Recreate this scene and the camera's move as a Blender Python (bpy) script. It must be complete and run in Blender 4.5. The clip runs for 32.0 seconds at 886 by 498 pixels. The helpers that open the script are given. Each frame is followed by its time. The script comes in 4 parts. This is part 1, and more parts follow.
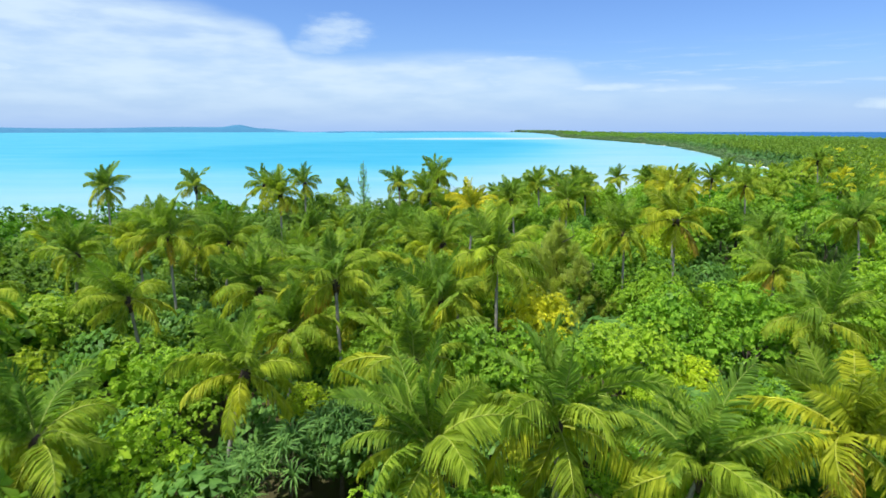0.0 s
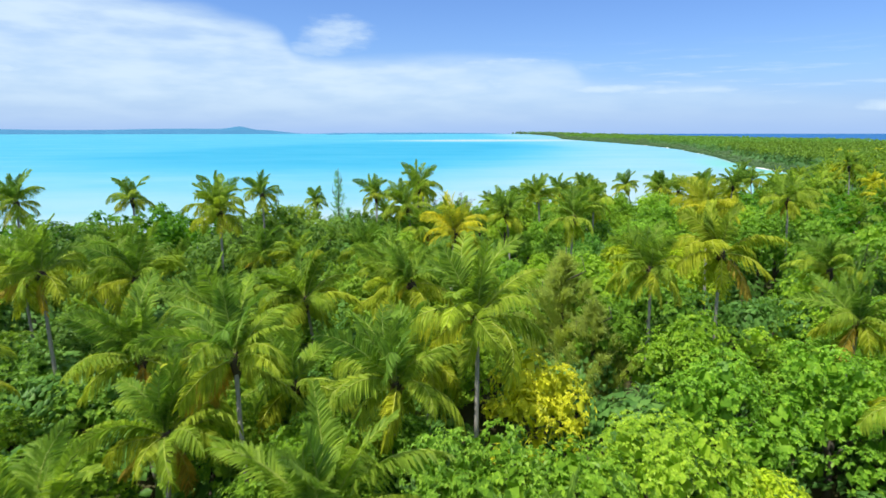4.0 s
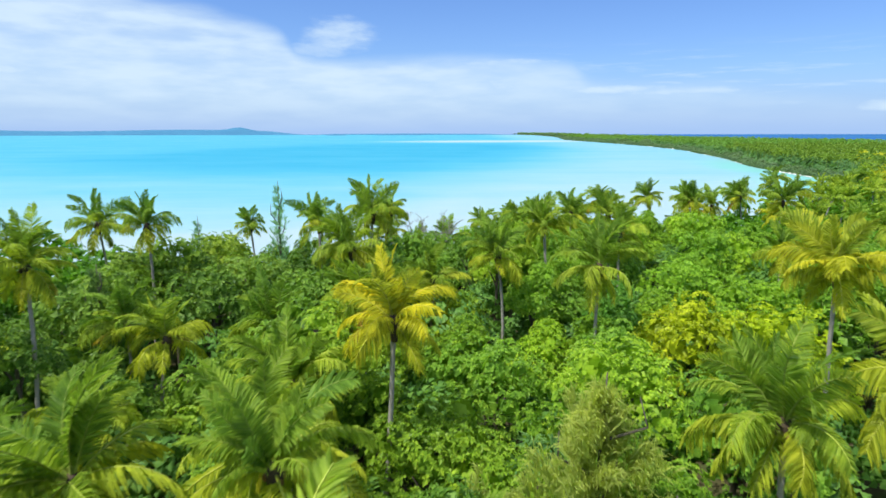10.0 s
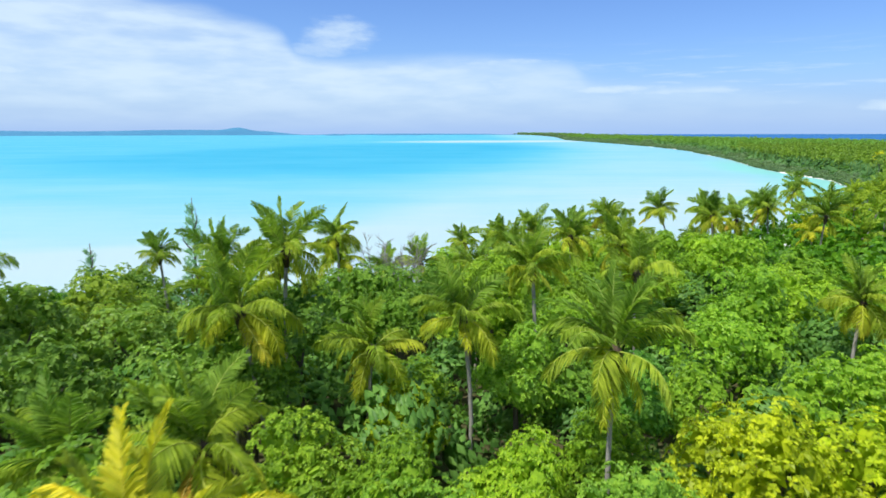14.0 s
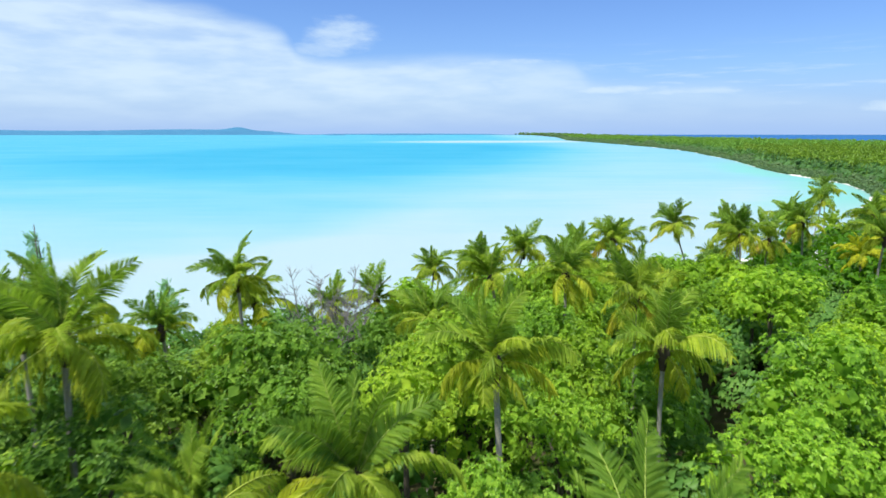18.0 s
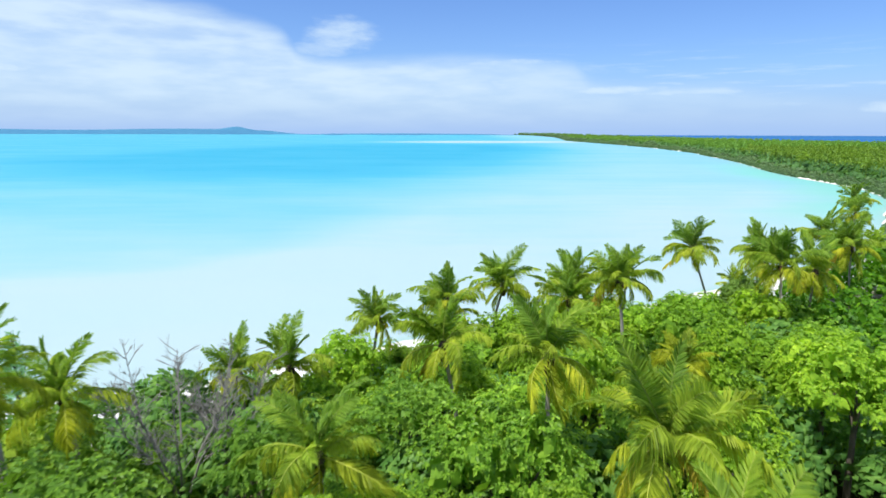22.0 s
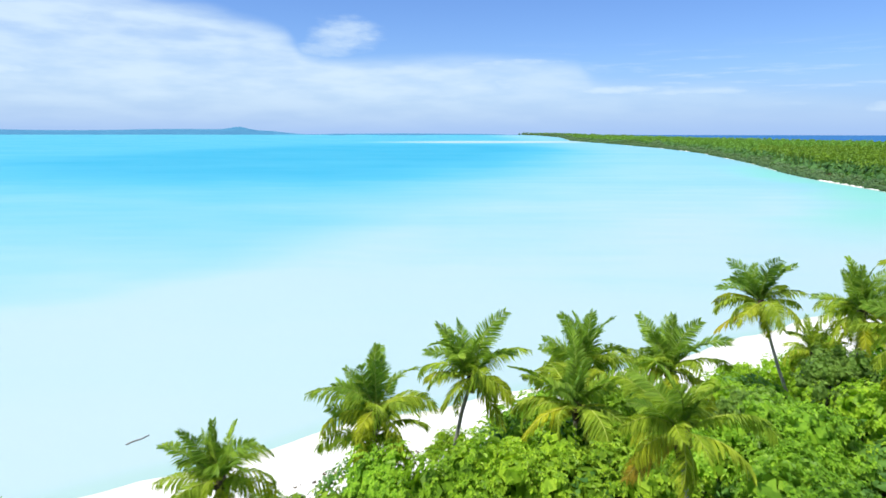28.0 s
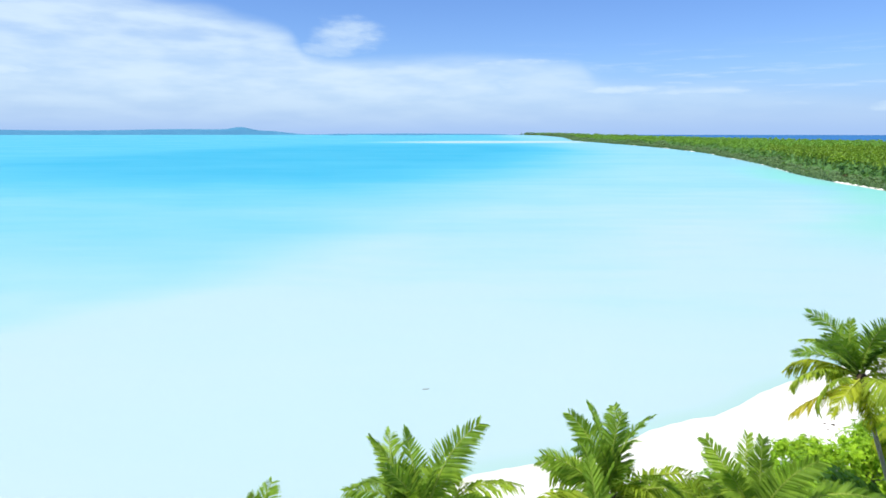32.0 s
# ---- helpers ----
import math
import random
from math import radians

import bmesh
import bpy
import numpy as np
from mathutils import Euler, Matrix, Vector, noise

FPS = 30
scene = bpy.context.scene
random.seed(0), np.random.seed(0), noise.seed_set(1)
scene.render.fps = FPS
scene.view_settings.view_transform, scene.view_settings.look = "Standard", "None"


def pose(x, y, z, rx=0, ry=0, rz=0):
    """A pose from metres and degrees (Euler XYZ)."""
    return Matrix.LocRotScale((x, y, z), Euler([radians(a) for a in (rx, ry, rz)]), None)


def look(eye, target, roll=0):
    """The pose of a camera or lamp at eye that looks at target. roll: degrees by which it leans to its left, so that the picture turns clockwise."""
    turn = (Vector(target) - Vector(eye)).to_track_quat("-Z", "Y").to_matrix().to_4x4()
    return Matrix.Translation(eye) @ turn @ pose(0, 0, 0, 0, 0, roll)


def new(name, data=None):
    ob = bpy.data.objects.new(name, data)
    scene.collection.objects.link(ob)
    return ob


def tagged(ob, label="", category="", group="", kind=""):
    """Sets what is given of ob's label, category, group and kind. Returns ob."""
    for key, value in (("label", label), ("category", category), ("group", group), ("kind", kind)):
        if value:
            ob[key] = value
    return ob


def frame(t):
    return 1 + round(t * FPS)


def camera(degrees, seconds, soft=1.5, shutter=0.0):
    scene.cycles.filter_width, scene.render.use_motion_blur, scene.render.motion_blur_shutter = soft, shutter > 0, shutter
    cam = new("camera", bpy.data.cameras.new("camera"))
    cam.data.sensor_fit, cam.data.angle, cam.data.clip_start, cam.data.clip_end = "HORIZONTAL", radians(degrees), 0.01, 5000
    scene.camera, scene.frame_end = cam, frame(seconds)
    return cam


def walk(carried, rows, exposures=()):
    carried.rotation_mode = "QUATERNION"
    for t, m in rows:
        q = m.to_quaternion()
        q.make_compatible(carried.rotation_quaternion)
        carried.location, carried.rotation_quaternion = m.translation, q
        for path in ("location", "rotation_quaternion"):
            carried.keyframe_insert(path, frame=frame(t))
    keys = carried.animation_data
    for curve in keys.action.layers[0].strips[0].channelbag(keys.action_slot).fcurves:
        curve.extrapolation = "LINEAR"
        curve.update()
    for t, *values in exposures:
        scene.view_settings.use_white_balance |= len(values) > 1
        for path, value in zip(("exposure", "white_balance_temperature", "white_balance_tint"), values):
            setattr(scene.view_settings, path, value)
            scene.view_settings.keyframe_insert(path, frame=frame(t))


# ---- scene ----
cam = camera(72.8, 32.0, soft=1.6, shutter=0.75)
METRES, EYE, TILT, LEAN, TURN = 140.0, 28.0, -11.2, 0.0, 0.0
ROWS = [
    (0.0, 0.0, 0.0, 0.0, 0.0, 0, 0.0),
    (0.5, 0.0027, 0.0134, 0.0029, 0.02, 0.02, 0.0),
    (1.0, 0.0053, 0.027, 0.0057, 0.02, 0.03, 0.01),
    (1.5, 0.0075, 0.0398, 0.0083, 0.03, 0.07, 0.03),
    (2.0, 0.0097, 0.0539, 0.011, 0.03, 0.1, -0.0),
    (2.5, 0.0121, 0.0681, 0.0138, 0.04, 0.11, -0.01),
    (3.0, 0.0142, 0.0825, 0.0167, 0.05, 0.12, -0.01),
    (3.5, 0.0162, 0.0961, 0.0194, 0.07, 0.14, -0.02),
    (5.5, 0.0242, 0.1546, 0.0308, 0.19, 0.2, -0.02),
    (6.0, 0.0261, 0.1697, 0.0338, 0.19, 0.21, -0.0),
    (6.5, 0.0281, 0.1849, 0.0368, 0.2, 0.22, -0.01),
    (7.0, 0.0301, 0.2002, 0.0399, 0.21, 0.23, -0.03),
    (7.5, 0.0322, 0.2155, 0.043, 0.24, 0.23, 0.0),
    (8.0, 0.034, 0.23, 0.0461, 0.22, 0.23, -0.03),
    (8.5, 0.0365, 0.2465, 0.0497, 0.23, 0.23, -0.03),
    (9.0, 0.0387, 0.2611, 0.0526, 0.24, 0.23, -0.02),
    (9.5, 0.0411, 0.2768, 0.0562, 0.25, 0.23, -0.01),
    (10.0, 0.0441, 0.2929, 0.0597, 0.26, 0.23, -0.0),
    (10.5, 0.0472, 0.3091, 0.063, 0.24, 0.23, -0.01),
    (11.0, 0.0502, 0.3241, 0.0663, 0.26, 0.23, 0.02),
    (11.5, 0.0534, 0.3402, 0.0698, 0.26, 0.23, -0.02),
    (12.0, 0.0566, 0.3554, 0.0731, 0.27, 0.23, 0.01),
    (12.5, 0.0603, 0.3728, 0.0769, 0.28, 0.23, -0.01),
    (13.0, 0.0635, 0.3882, 0.0802, 0.27, 0.23, -0.02),
    (13.5, 0.0673, 0.4044, 0.0835, 0.28, 0.23, 0.02),
    (14.0, 0.071, 0.4209, 0.0868, 0.28, 0.23, 0.02),
    (14.5, 0.0747, 0.4373, 0.0902, 0.26, 0.23, 0.03),
    (16.5, 0.0897, 0.4995, 0.1025, 0.39, 0.23, -0.12),
    (17.0, 0.0936, 0.5146, 0.1055, 0.43, 0.23, -0.08),
    (17.5, 0.0974, 0.5306, 0.1089, 0.44, 0.23, -0.09),
    (18.0, 0.1006, 0.5458, 0.1118, 0.41, 0.23, -0.11),
    (18.5, 0.1047, 0.5631, 0.1154, 0.42, 0.23, -0.13),
    (19.0, 0.1082, 0.5784, 0.1184, 0.45, 0.23, -0.13),
    (19.5, 0.1122, 0.5945, 0.1217, 0.45, 0.23, -0.15),
    (20.0, 0.1163, 0.6108, 0.1252, 0.44, 0.23, -0.18),
    (20.5, 0.1204, 0.6273, 0.1286, 0.43, 0.23, -0.22),
    (21.0, 0.1249, 0.6435, 0.1321, 0.47, 0.23, -0.19),
    (21.5, 0.1287, 0.6587, 0.1352, 0.46, 0.23, -0.21),
    (22.0, 0.1322, 0.6748, 0.1383, 0.36, 0.23, -0.26),
    (22.5, 0.1365, 0.69, 0.1414, 0.47, 0.23, -0.2),
    (23.0, 0.1398, 0.7053, 0.1442, 0.5, 0.23, -0.21),
    (23.5, 0.1429, 0.7193, 0.1471, 0.57, 0.23, -0.17),
    (24.0, 0.1457, 0.7343, 0.1502, 0.58, 0.23, -0.2),
    (24.5, 0.1484, 0.7491, 0.1531, 0.59, 0.23, -0.23),
    (25.0, 0.151, 0.7641, 0.156, 0.59, 0.23, -0.24),
    (25.5, 0.1535, 0.7781, 0.1586, 0.6, 0.23, -0.25),
    (27.5, 0.1633, 0.835, 0.1697, 0.7, 0.23, -0.28),
    (28.0, 0.1658, 0.8499, 0.1724, 0.73, 0.23, -0.26),
    (28.5, 0.1683, 0.865, 0.1751, 0.74, 0.23, -0.25),
    (29.0, 0.1706, 0.8799, 0.1777, 0.75, 0.23, -0.28),
    (29.5, 0.173, 0.8937, 0.18, 0.81, 0.23, -0.25),
    (30.0, 0.1754, 0.9081, 0.183, 0.87, 0.23, -0.21),
    (30.5, 0.1777, 0.923, 0.1857, 0.89, 0.23, -0.29),
    (31.0, 0.1801, 0.9375, 0.1885, 0.95, 0.23, -0.25),
    (31.5, 0.1821, 0.9495, 0.1915, 0.99, 0.23, -0.29),
    (32.0, 0.1842, 0.9627, 0.1937, 0.99, 0.23, -0.26),
]
walk(cam, [(t, pose(0, 0, EYE, TILT, LEAN, TURN) @ pose(METRES * x, METRES * y, METRES * z, 90 + pitch, roll, yaw)) for t, x, y, z, yaw, pitch, roll in ROWS])

# ---- sky, sun and exposure ----
SUN_EL, SUN_AZ = 62.0, 232.0      # degrees; azimuth clockwise from the way ahead
world = bpy.data.worlds.new("world")
scene.world = world
world.use_nodes = True


class Nodes:
    """Short hand for wiring a node tree."""

    def __init__(self, tree):
        self.tree = tree
        self.tree.nodes.clear()

    def plug(self, socket, value):
        if isinstance(value, bpy.types.NodeSocket):
            self.tree.links.new(value, socket)
        elif isinstance(value, bpy.types.Node):
            self.tree.links.new(value.outputs[0], socket)
        else:
            socket.default_value = value

    def math(self, op, a, b=0.0, c=0.0, clamp=False):
        node = self.tree.nodes.new("ShaderNodeMath")
        node.operation, node.use_clamp = op, clamp
        for socket, value in zip(node.inputs, (a, b, c)):
            self.plug(socket, value)
        return node.outputs[0]

    def step(self, value, low, high):
        """A smooth step from 0 at low to 1 at high."""
        node = self.tree.nodes.new("ShaderNodeMapRange")
        node.interpolation_type = "SMOOTHSTEP"
        for socket, v in zip(node.inputs, (value, low, high, 0.0, 1.0)):
            self.plug(socket, v)
        return node.outputs[0]

    def noise(self, vector, scale, detail=4.0, rough=0.55):
        node = self.tree.nodes.new("ShaderNodeTexNoise")
        self.plug(node.inputs["Vector"], vector)
        for key, value in (("Scale", scale), ("Detail", detail), ("Roughness", rough)):
            node.inputs[key].default_value = value
        return node.outputs["Fac"]

    def mix(self, fac, a, b, blend="MIX"):
        node = self.tree.nodes.new("ShaderNodeMix")
        node.data_type, node.blend_type = "RGBA", blend
        for socket, value in ((node.inputs[0], fac), (node.inputs[6], a), (node.inputs[7], b)):
            self.plug(socket, value)
        return node.outputs[2]

    def scaled(self, vector, x, y, z):
        node = self.tree.nodes.new("ShaderNodeVectorMath")
        node.operation = "MULTIPLY"
        self.plug(node.inputs[0], vector)
        node.inputs[1].default_value = (x, y, z)
        return node.outputs[0]

    def ramp(self, fac, stops):
        node = self.tree.nodes.new("ShaderNodeValToRGB")
        self.plug(node.inputs[0], fac)
        band = node.color_ramp.elements
        while len(band) < len(stops):
            band.new(0.5)
        for element, (place, colour) in zip(band, stops):
            element.position = place
            element.color = (*colour, 1) if len(colour) == 3 else colour
        return node.outputs[0]


def build_sky():
    n = Nodes(world.node_tree)
    sky = n.tree.nodes.new("ShaderNodeTexSky")
    sky.sky_type, sky.sun_disc = "NISHITA", False
    sky.sun_elevation, sky.sun_rotation = radians(SUN_EL), radians(SUN_AZ)
    sky.air_density, sky.dust_density, sky.ozone_density = 1.0, 0.6, 2.2
    way = n.tree.nodes.new("ShaderNodeTexCoord").outputs["Generated"]
    parts = n.tree.nodes.new("ShaderNodeSeparateXYZ")
    n.plug(parts.inputs[0], way)
    az = n.math("MULTIPLY", n.math("ARCTAN2", parts.outputs[0], parts.outputs[1]), 57.2958)
    el = n.math("MULTIPLY", n.math("ARCSINE", parts.outputs[2]), 57.2958)
    # streaky coordinates: clouds far off are drawn out along the horizon
    flat = n.tree.nodes.new("ShaderNodeCombineXYZ")
    n.plug(flat.inputs[0], n.math("MULTIPLY", az, 0.05))
    n.plug(flat.inputs[1], n.math("MULTIPLY", el, 0.22))
    streak = n.noise(flat.outputs[0], 1.0, 6.0, 0.52)
    fine = n.noise(flat.outputs[0], 3.2, 5.0, 0.5)
    tufts = n.noise(n.scaled(flat.outputs[0], 1.6, 1.0, 1.0), 8.0, 5.0, 0.6)
    wobble = n.math("MULTIPLY", n.math("SUBTRACT", streak, 0.5), 2.2)
    # upper edge of the great bank of cloud, falling from high on the left to low on the right
    edge = n.tree.nodes.new("ShaderNodeFloatCurve")
    n.plug(edge.inputs["Value"], n.math("DIVIDE", n.math("ADD", az, 50.0), 100.0, clamp=True))
    line = edge.mapping.curves[0]
    line.points[0].location, line.points[1].location = (0.0, 0.80), (1.0, 0.06)
    for u, e in ((0.16, 0.66), (0.24, 0.53), (0.30, 0.485), (0.35, 0.43), (0.375, 0.335), (0.508, 0.325), (0.61, 0.30), (0.635, 0.22), (0.757, 0.185), (0.865, 0.10)):
        line.points.new(u, e)
    edge.mapping.update()
    below = n.math("SUBTRACT", n.math("ADD", n.math("MULTIPLY", edge.outputs[0], 20.0), wobble), el)
    bank = n.step(below, -0.8, 1.1)
    bank = n.math("MULTIPLY", bank, n.math("SUBTRACT", 1.0, n.math("MULTIPLY", n.step(az, -8.0, 30.0), 0.55)))
    bank = n.math("MULTIPLY", bank, n.math("ADD", 0.50, n.math("MULTIPLY", n.step(fine, 0.30, 0.68), 0.45)))

    def puff(a, e, wa, we, strength):
        da = n.math("DIVIDE", n.math("SUBTRACT", az, a), wa)
        de = n.math("DIVIDE", n.math("SUBTRACT", el, e), we)
        r = n.math("ADD", n.math("MULTIPLY", da, da), n.math("MULTIPLY", de, de))
        r = n.math("ADD", r, n.math("MULTIPLY", n.math("SUBTRACT", fine, 0.5), 1.6))
        r = n.math("ADD", r, n.math("MULTIPLY", n.math("SUBTRACT", tufts, 0.5), 1.5))
        return n.math("MULTIPLY", n.step(r, 1.3, -0.35), strength)

    mask = bank
    for a, e, wa, we, s in ((-9.6, 8.5, 3.4, 1.5, 0.7), (6.5, 4.3, 4.5, 0.8, 0.75),
                            (19.0, 3.6, 7.0, 0.35, 0.55), (-37.0, 4.7, 4.0, 0.8, 0.95), (-34.0, 9.2, 8.0, 2.0, 0.9), (-11.5, 7.2, 3.0, 0.7, 0.5), (6.0, 5.6, 8.0, 0.7, 0.55), (26.0, 2.4, 7.0, 0.3, 0.5), (13.0, 2.6, 9.0, 0.25, 0.45)):
        mask = n.math("MAXIMUM", mask, puff(a, e, wa, we, s))
    wisps = n.noise(n.scaled(flat.outputs[0], 1.0, 2.6, 1.0), 2.6, 6.0, 0.62)
    wisps = n.math("MULTIPLY", n.math("MULTIPLY", n.step(wisps, 0.5, 0.70), n.step(az, -6.0, 8.0)), n.math("MULTIPLY", n.step(el, 8.5, 4.5), 0.4))
    mask = n.math("MAXIMUM", mask, wisps)
    high = n.math("MULTIPLY", n.step(streak, 0.38, 0.62), n.step(el, 14.0, 26.0))
    mask = n.math("MULTIPLY", mask, n.step(el, -0.6, 1.6))
    mask = n.math("MULTIPLY", mask, n.math("SUBTRACT", 1.0, n.math("MULTIPLY", n.step(el, 4.2, 0.6), 0.62)))
    for a, e, wa, we, s in ((35.6, 2.0, 2.4, 0.55, 0.9), (14.5, 3.75, 6.5, 0.4, 0.85), (20.5, 3.45, 6.0, 0.32, 0.7), (7.2, 4.4, 3.2, 0.6, 0.8), (5.5, 6.2, 5.5, 0.4, 0.7)):
        mask = n.math("MAXIMUM", mask, puff(a, e, wa, we, s))
    haze = n.step(el, 7.0, -1.0)
    tint = n.mix(1.0, sky.outputs[0], (0.86, 1.15, 1.70, 1), "MULTIPLY")
    colour = n.mix(n.math("MULTIPLY", haze, 0.95), tint, (4.1, 6.1, 10.0, 1))
    colour = n.mix(mask, colour, (7.1, 8.9, 10.6, 1))
    # sunlit cloud added overhead, out of view, as fill to lift the shade
    colour = n.mix(n.math("MULTIPLY", high, 0.9), colour, (13.4, 15.0, 17.2, 1))
    back = n.tree.nodes.new("ShaderNodeBackground")
    n.plug(back.inputs[0], colour)
    back.inputs[1].default_value = 0.0768
    out = n.tree.nodes.new("ShaderNodeOutputWorld")
    n.plug(out.inputs[0], back)


build_sky()
scene.view_settings.exposure = 0.33
sun = new("sun", bpy.data.lights.new("sun", "SUN"))
sun.data.energy, sun.data.angle, sun.data.color = 4.45, radians(0.53), (1.0, 0.955, 0.88)
sun.matrix_world = look((0, 0, 0), (-math.sin(radians(SUN_AZ)) * math.cos(radians(SUN_EL)),
                                    -math.cos(radians(SUN_AZ)) * math.cos(radians(SUN_EL)), -math.sin(radians(SUN_EL))))


# ---- materials ----
def material(name):
    mat = bpy.data.materials.new(name)
    mat.use_nodes = True
    return mat, Nodes(mat.node_tree)


def finish(n, shader):
    out = n.tree.nodes.new("ShaderNodeOutputMaterial")
    n.plug(out.inputs[0], shader)


def principled(n, colour, rough, normal=None, spec=0.5):
    node = n.tree.nodes.new("ShaderNodeBsdfPrincipled")
    n.plug(node.inputs["Base Color"], colour)
    n.plug(node.inputs["Roughness"], rough)
    node.inputs["Specular IOR Level"].default_value = spec
    if normal is not None:
        n.plug(node.inputs["Normal"], normal)
    return node


def bump(n, height, strength, distance):
    node = n.tree.nodes.new("ShaderNodeBump")
    node.inputs["Strength"].default_value, node.inputs["Distance"].default_value = strength, distance
    n.plug(node.inputs["Height"], height)
    return node.outputs[0]


def leaf_material(name, rough=0.42, glow=0.35, spread=0.35, own=None, spec=0.2):
    """Foliage: the object's own colour, varied by leaf, by object and in drifts; light comes partly through."""
    mat, n = material(name)
    info = n.tree.nodes.new("ShaderNodeObjectInfo")
    geo = n.tree.nodes.new("ShaderNodeNewGeometry")
    base = info.outputs["Color"] if own is None else own
    drift = n.noise(geo.outputs["Position"], 0.35, 3.0)
    vary = n.math("ADD", n.math("MULTIPLY", n.math("SUBTRACT", geo.outputs["Random Per Island"], 0.5), spread * 1.3),
                  n.math("MULTIPLY", n.math("SUBTRACT", info.outputs["Random"], 0.5), spread))
    vary = n.math("ADD", vary, n.math("MULTIPLY", n.math("SUBTRACT", drift, 0.5), 1.1))
    clump = n.noise(geo.outputs["Position"], 1.7, 2.0)
    vary = n.math("ADD", vary, n.math("MULTIPLY", n.math("SUBTRACT", clump, 0.5), 1.25))
    hsv = n.tree.nodes.new("ShaderNodeHueSaturation")
    n.plug(hsv.inputs["Hue"], n.math("SUBTRACT", 0.502, n.math("MULTIPLY", vary, 0.03)))
    hsv.inputs["Saturation"].default_value = 1.0
    n.plug(hsv.inputs["Value"], n.math("ADD", 1.0, n.math("MULTIPLY", vary, 0.75)))
    n.plug(hsv.inputs["Color"], base)
    skin = principled(n, hsv.outputs[0], rough, spec=spec)
    through_leaf = n.tree.nodes.new("ShaderNodeBsdfTranslucent")
    n.plug(through_leaf.inputs[0], n.mix(1.0, hsv.outputs[0], (1.22, 1.25, 0.7, 1), "MULTIPLY"))
    both = n.tree.nodes.new("ShaderNodeMixShader")
    both.inputs[0].default_value = glow
    n.plug(both.inputs[1], skin)
    n.plug(both.inputs[2], through_leaf)
    finish(n, both)
    return mat


def bark_material(name, dark, light, scale):
    mat, n = material(name)
    geo = n.tree.nodes.new("ShaderNodeNewGeometry")
    grain = n.noise(n.scaled(geo.outputs["Position"], 1, 1, 2.5), scale, 5.0, 0.6)
    stains = n.noise(geo.outputs["Position"], 0.8, 3.0)
    colour = n.mix(grain, (*dark, 1), (*light, 1))
    colour = n.mix(n.step(stains, 0.5, 0.75), colour, (*[0.55 * c for c in light], 1))
    finish(n, principled(n, colour, 0.85, bump(n, grain, 0.5, 0.03), 0.2))
    return mat


def water_material():
    mat, n = material("lagoon_water")
    geo = n.tree.nodes.new("ShaderNodeNewGeometry")
    place = geo.outputs["Position"]

    def attribute(name):
        node = n.tree.nodes.new("ShaderNodeAttribute")
        node.attribute_name = name
        return node.outputs["Fac"]

    shore, ocean = attribute("shore"), attribute("ocean")
    apart = n.tree.nodes.new("ShaderNodeSeparateXYZ")
    n.plug(apart.inputs[0], place)
    far_off = apart.outputs[1]
    broad = n.noise(n.scaled(place, 0.35, 1.0, 1.0), 0.012, 5.0, 0.55)
    patch = n.noise(n.scaled(place, 0.35, 1.0, 1.0), 0.05, 4.0, 0.6)
    t = n.math("ADD", attribute("depth"), n.math("MULTIPLY", n.math("SUBTRACT", broad, 0.5), 0.34))
    t = n.math("ADD", t, n.math("MULTIPLY", n.math("SUBTRACT", patch, 0.5), 0.20), clamp=True)
    colour = n.ramp(t, ((0.0, (0.318, 0.415, 0.430)), (0.13, (0.300, 0.414, 0.431)), (0.2, (0.262, 0.407, 0.435)), (0.3, (0.205, 0.391, 0.440)), (0.42, (0.155, 0.370, 0.442)), (0.55, (0.108, 0.349, 0.440)), (0.72, (0.055, 0.312, 0.428)), (1.0, (0.020, 0.262, 0.396))))
    green = n.math("MULTIPLY", n.step(n.math("ADD", shore, n.math("MULTIPLY", n.math("SUBTRACT", broad, 0.5), 90.0)), 52.0, 6.0), n.math("MULTIPLY", n.step(far_off, 250.0, 350.0), n.math("MULTIPLY", n.step(far_off, 760.0, 560.0), 0.75)))
    colour = n.mix(green, colour, (0.15, 0.43, 0.36, 1))
    edge = n.step(n.math("ADD", shore, n.math("MULTIPLY", n.math("SUBTRACT", patch, 0.5), 3.0)), 3.5, 0.5)
    colour = n.mix(n.math("MULTIPLY", edge, 0.6), colour, (0.26, 0.40, 0.36, 1))
    colour = n.mix(ocean, colour, (0.02, 0.11, 0.27, 1))
    waves = n.noise(n.scaled(place, 1.0, 1.6, 1.0), 1.3, 3.0, 0.5)
    chop = n.noise(place, 0.22, 3.0, 0.5)
    swell = n.math("ADD", waves, n.math("MULTIPLY", chop, 2.0))
    ripple = bump(n, swell, 0.35, 0.05)
    body = n.tree.nodes.new("ShaderNodeBsdfDiffuse")
    n.plug(body.inputs[0], colour)
    shine = n.tree.nodes.new("ShaderNodeBsdfGlossy")
    shine.inputs["Roughness"].default_value = 0.22
    n.plug(shine.inputs["Normal"], ripple)
    facing = n.tree.nodes.new("ShaderNodeLayerWeight")
    facing.inputs[0].default_value = 0.3
    both = n.tree.nodes.new("ShaderNodeMixShader")
    n.plug(both.inputs[0], n.math("MINIMUM", n.math("MULTIPLY", facing.outputs["Fresnel"], 0.25), 0.10))
    n.plug(both.inputs[1], body)
    n.plug(both.inputs[2], shine)
    finish(n, both)
    return mat


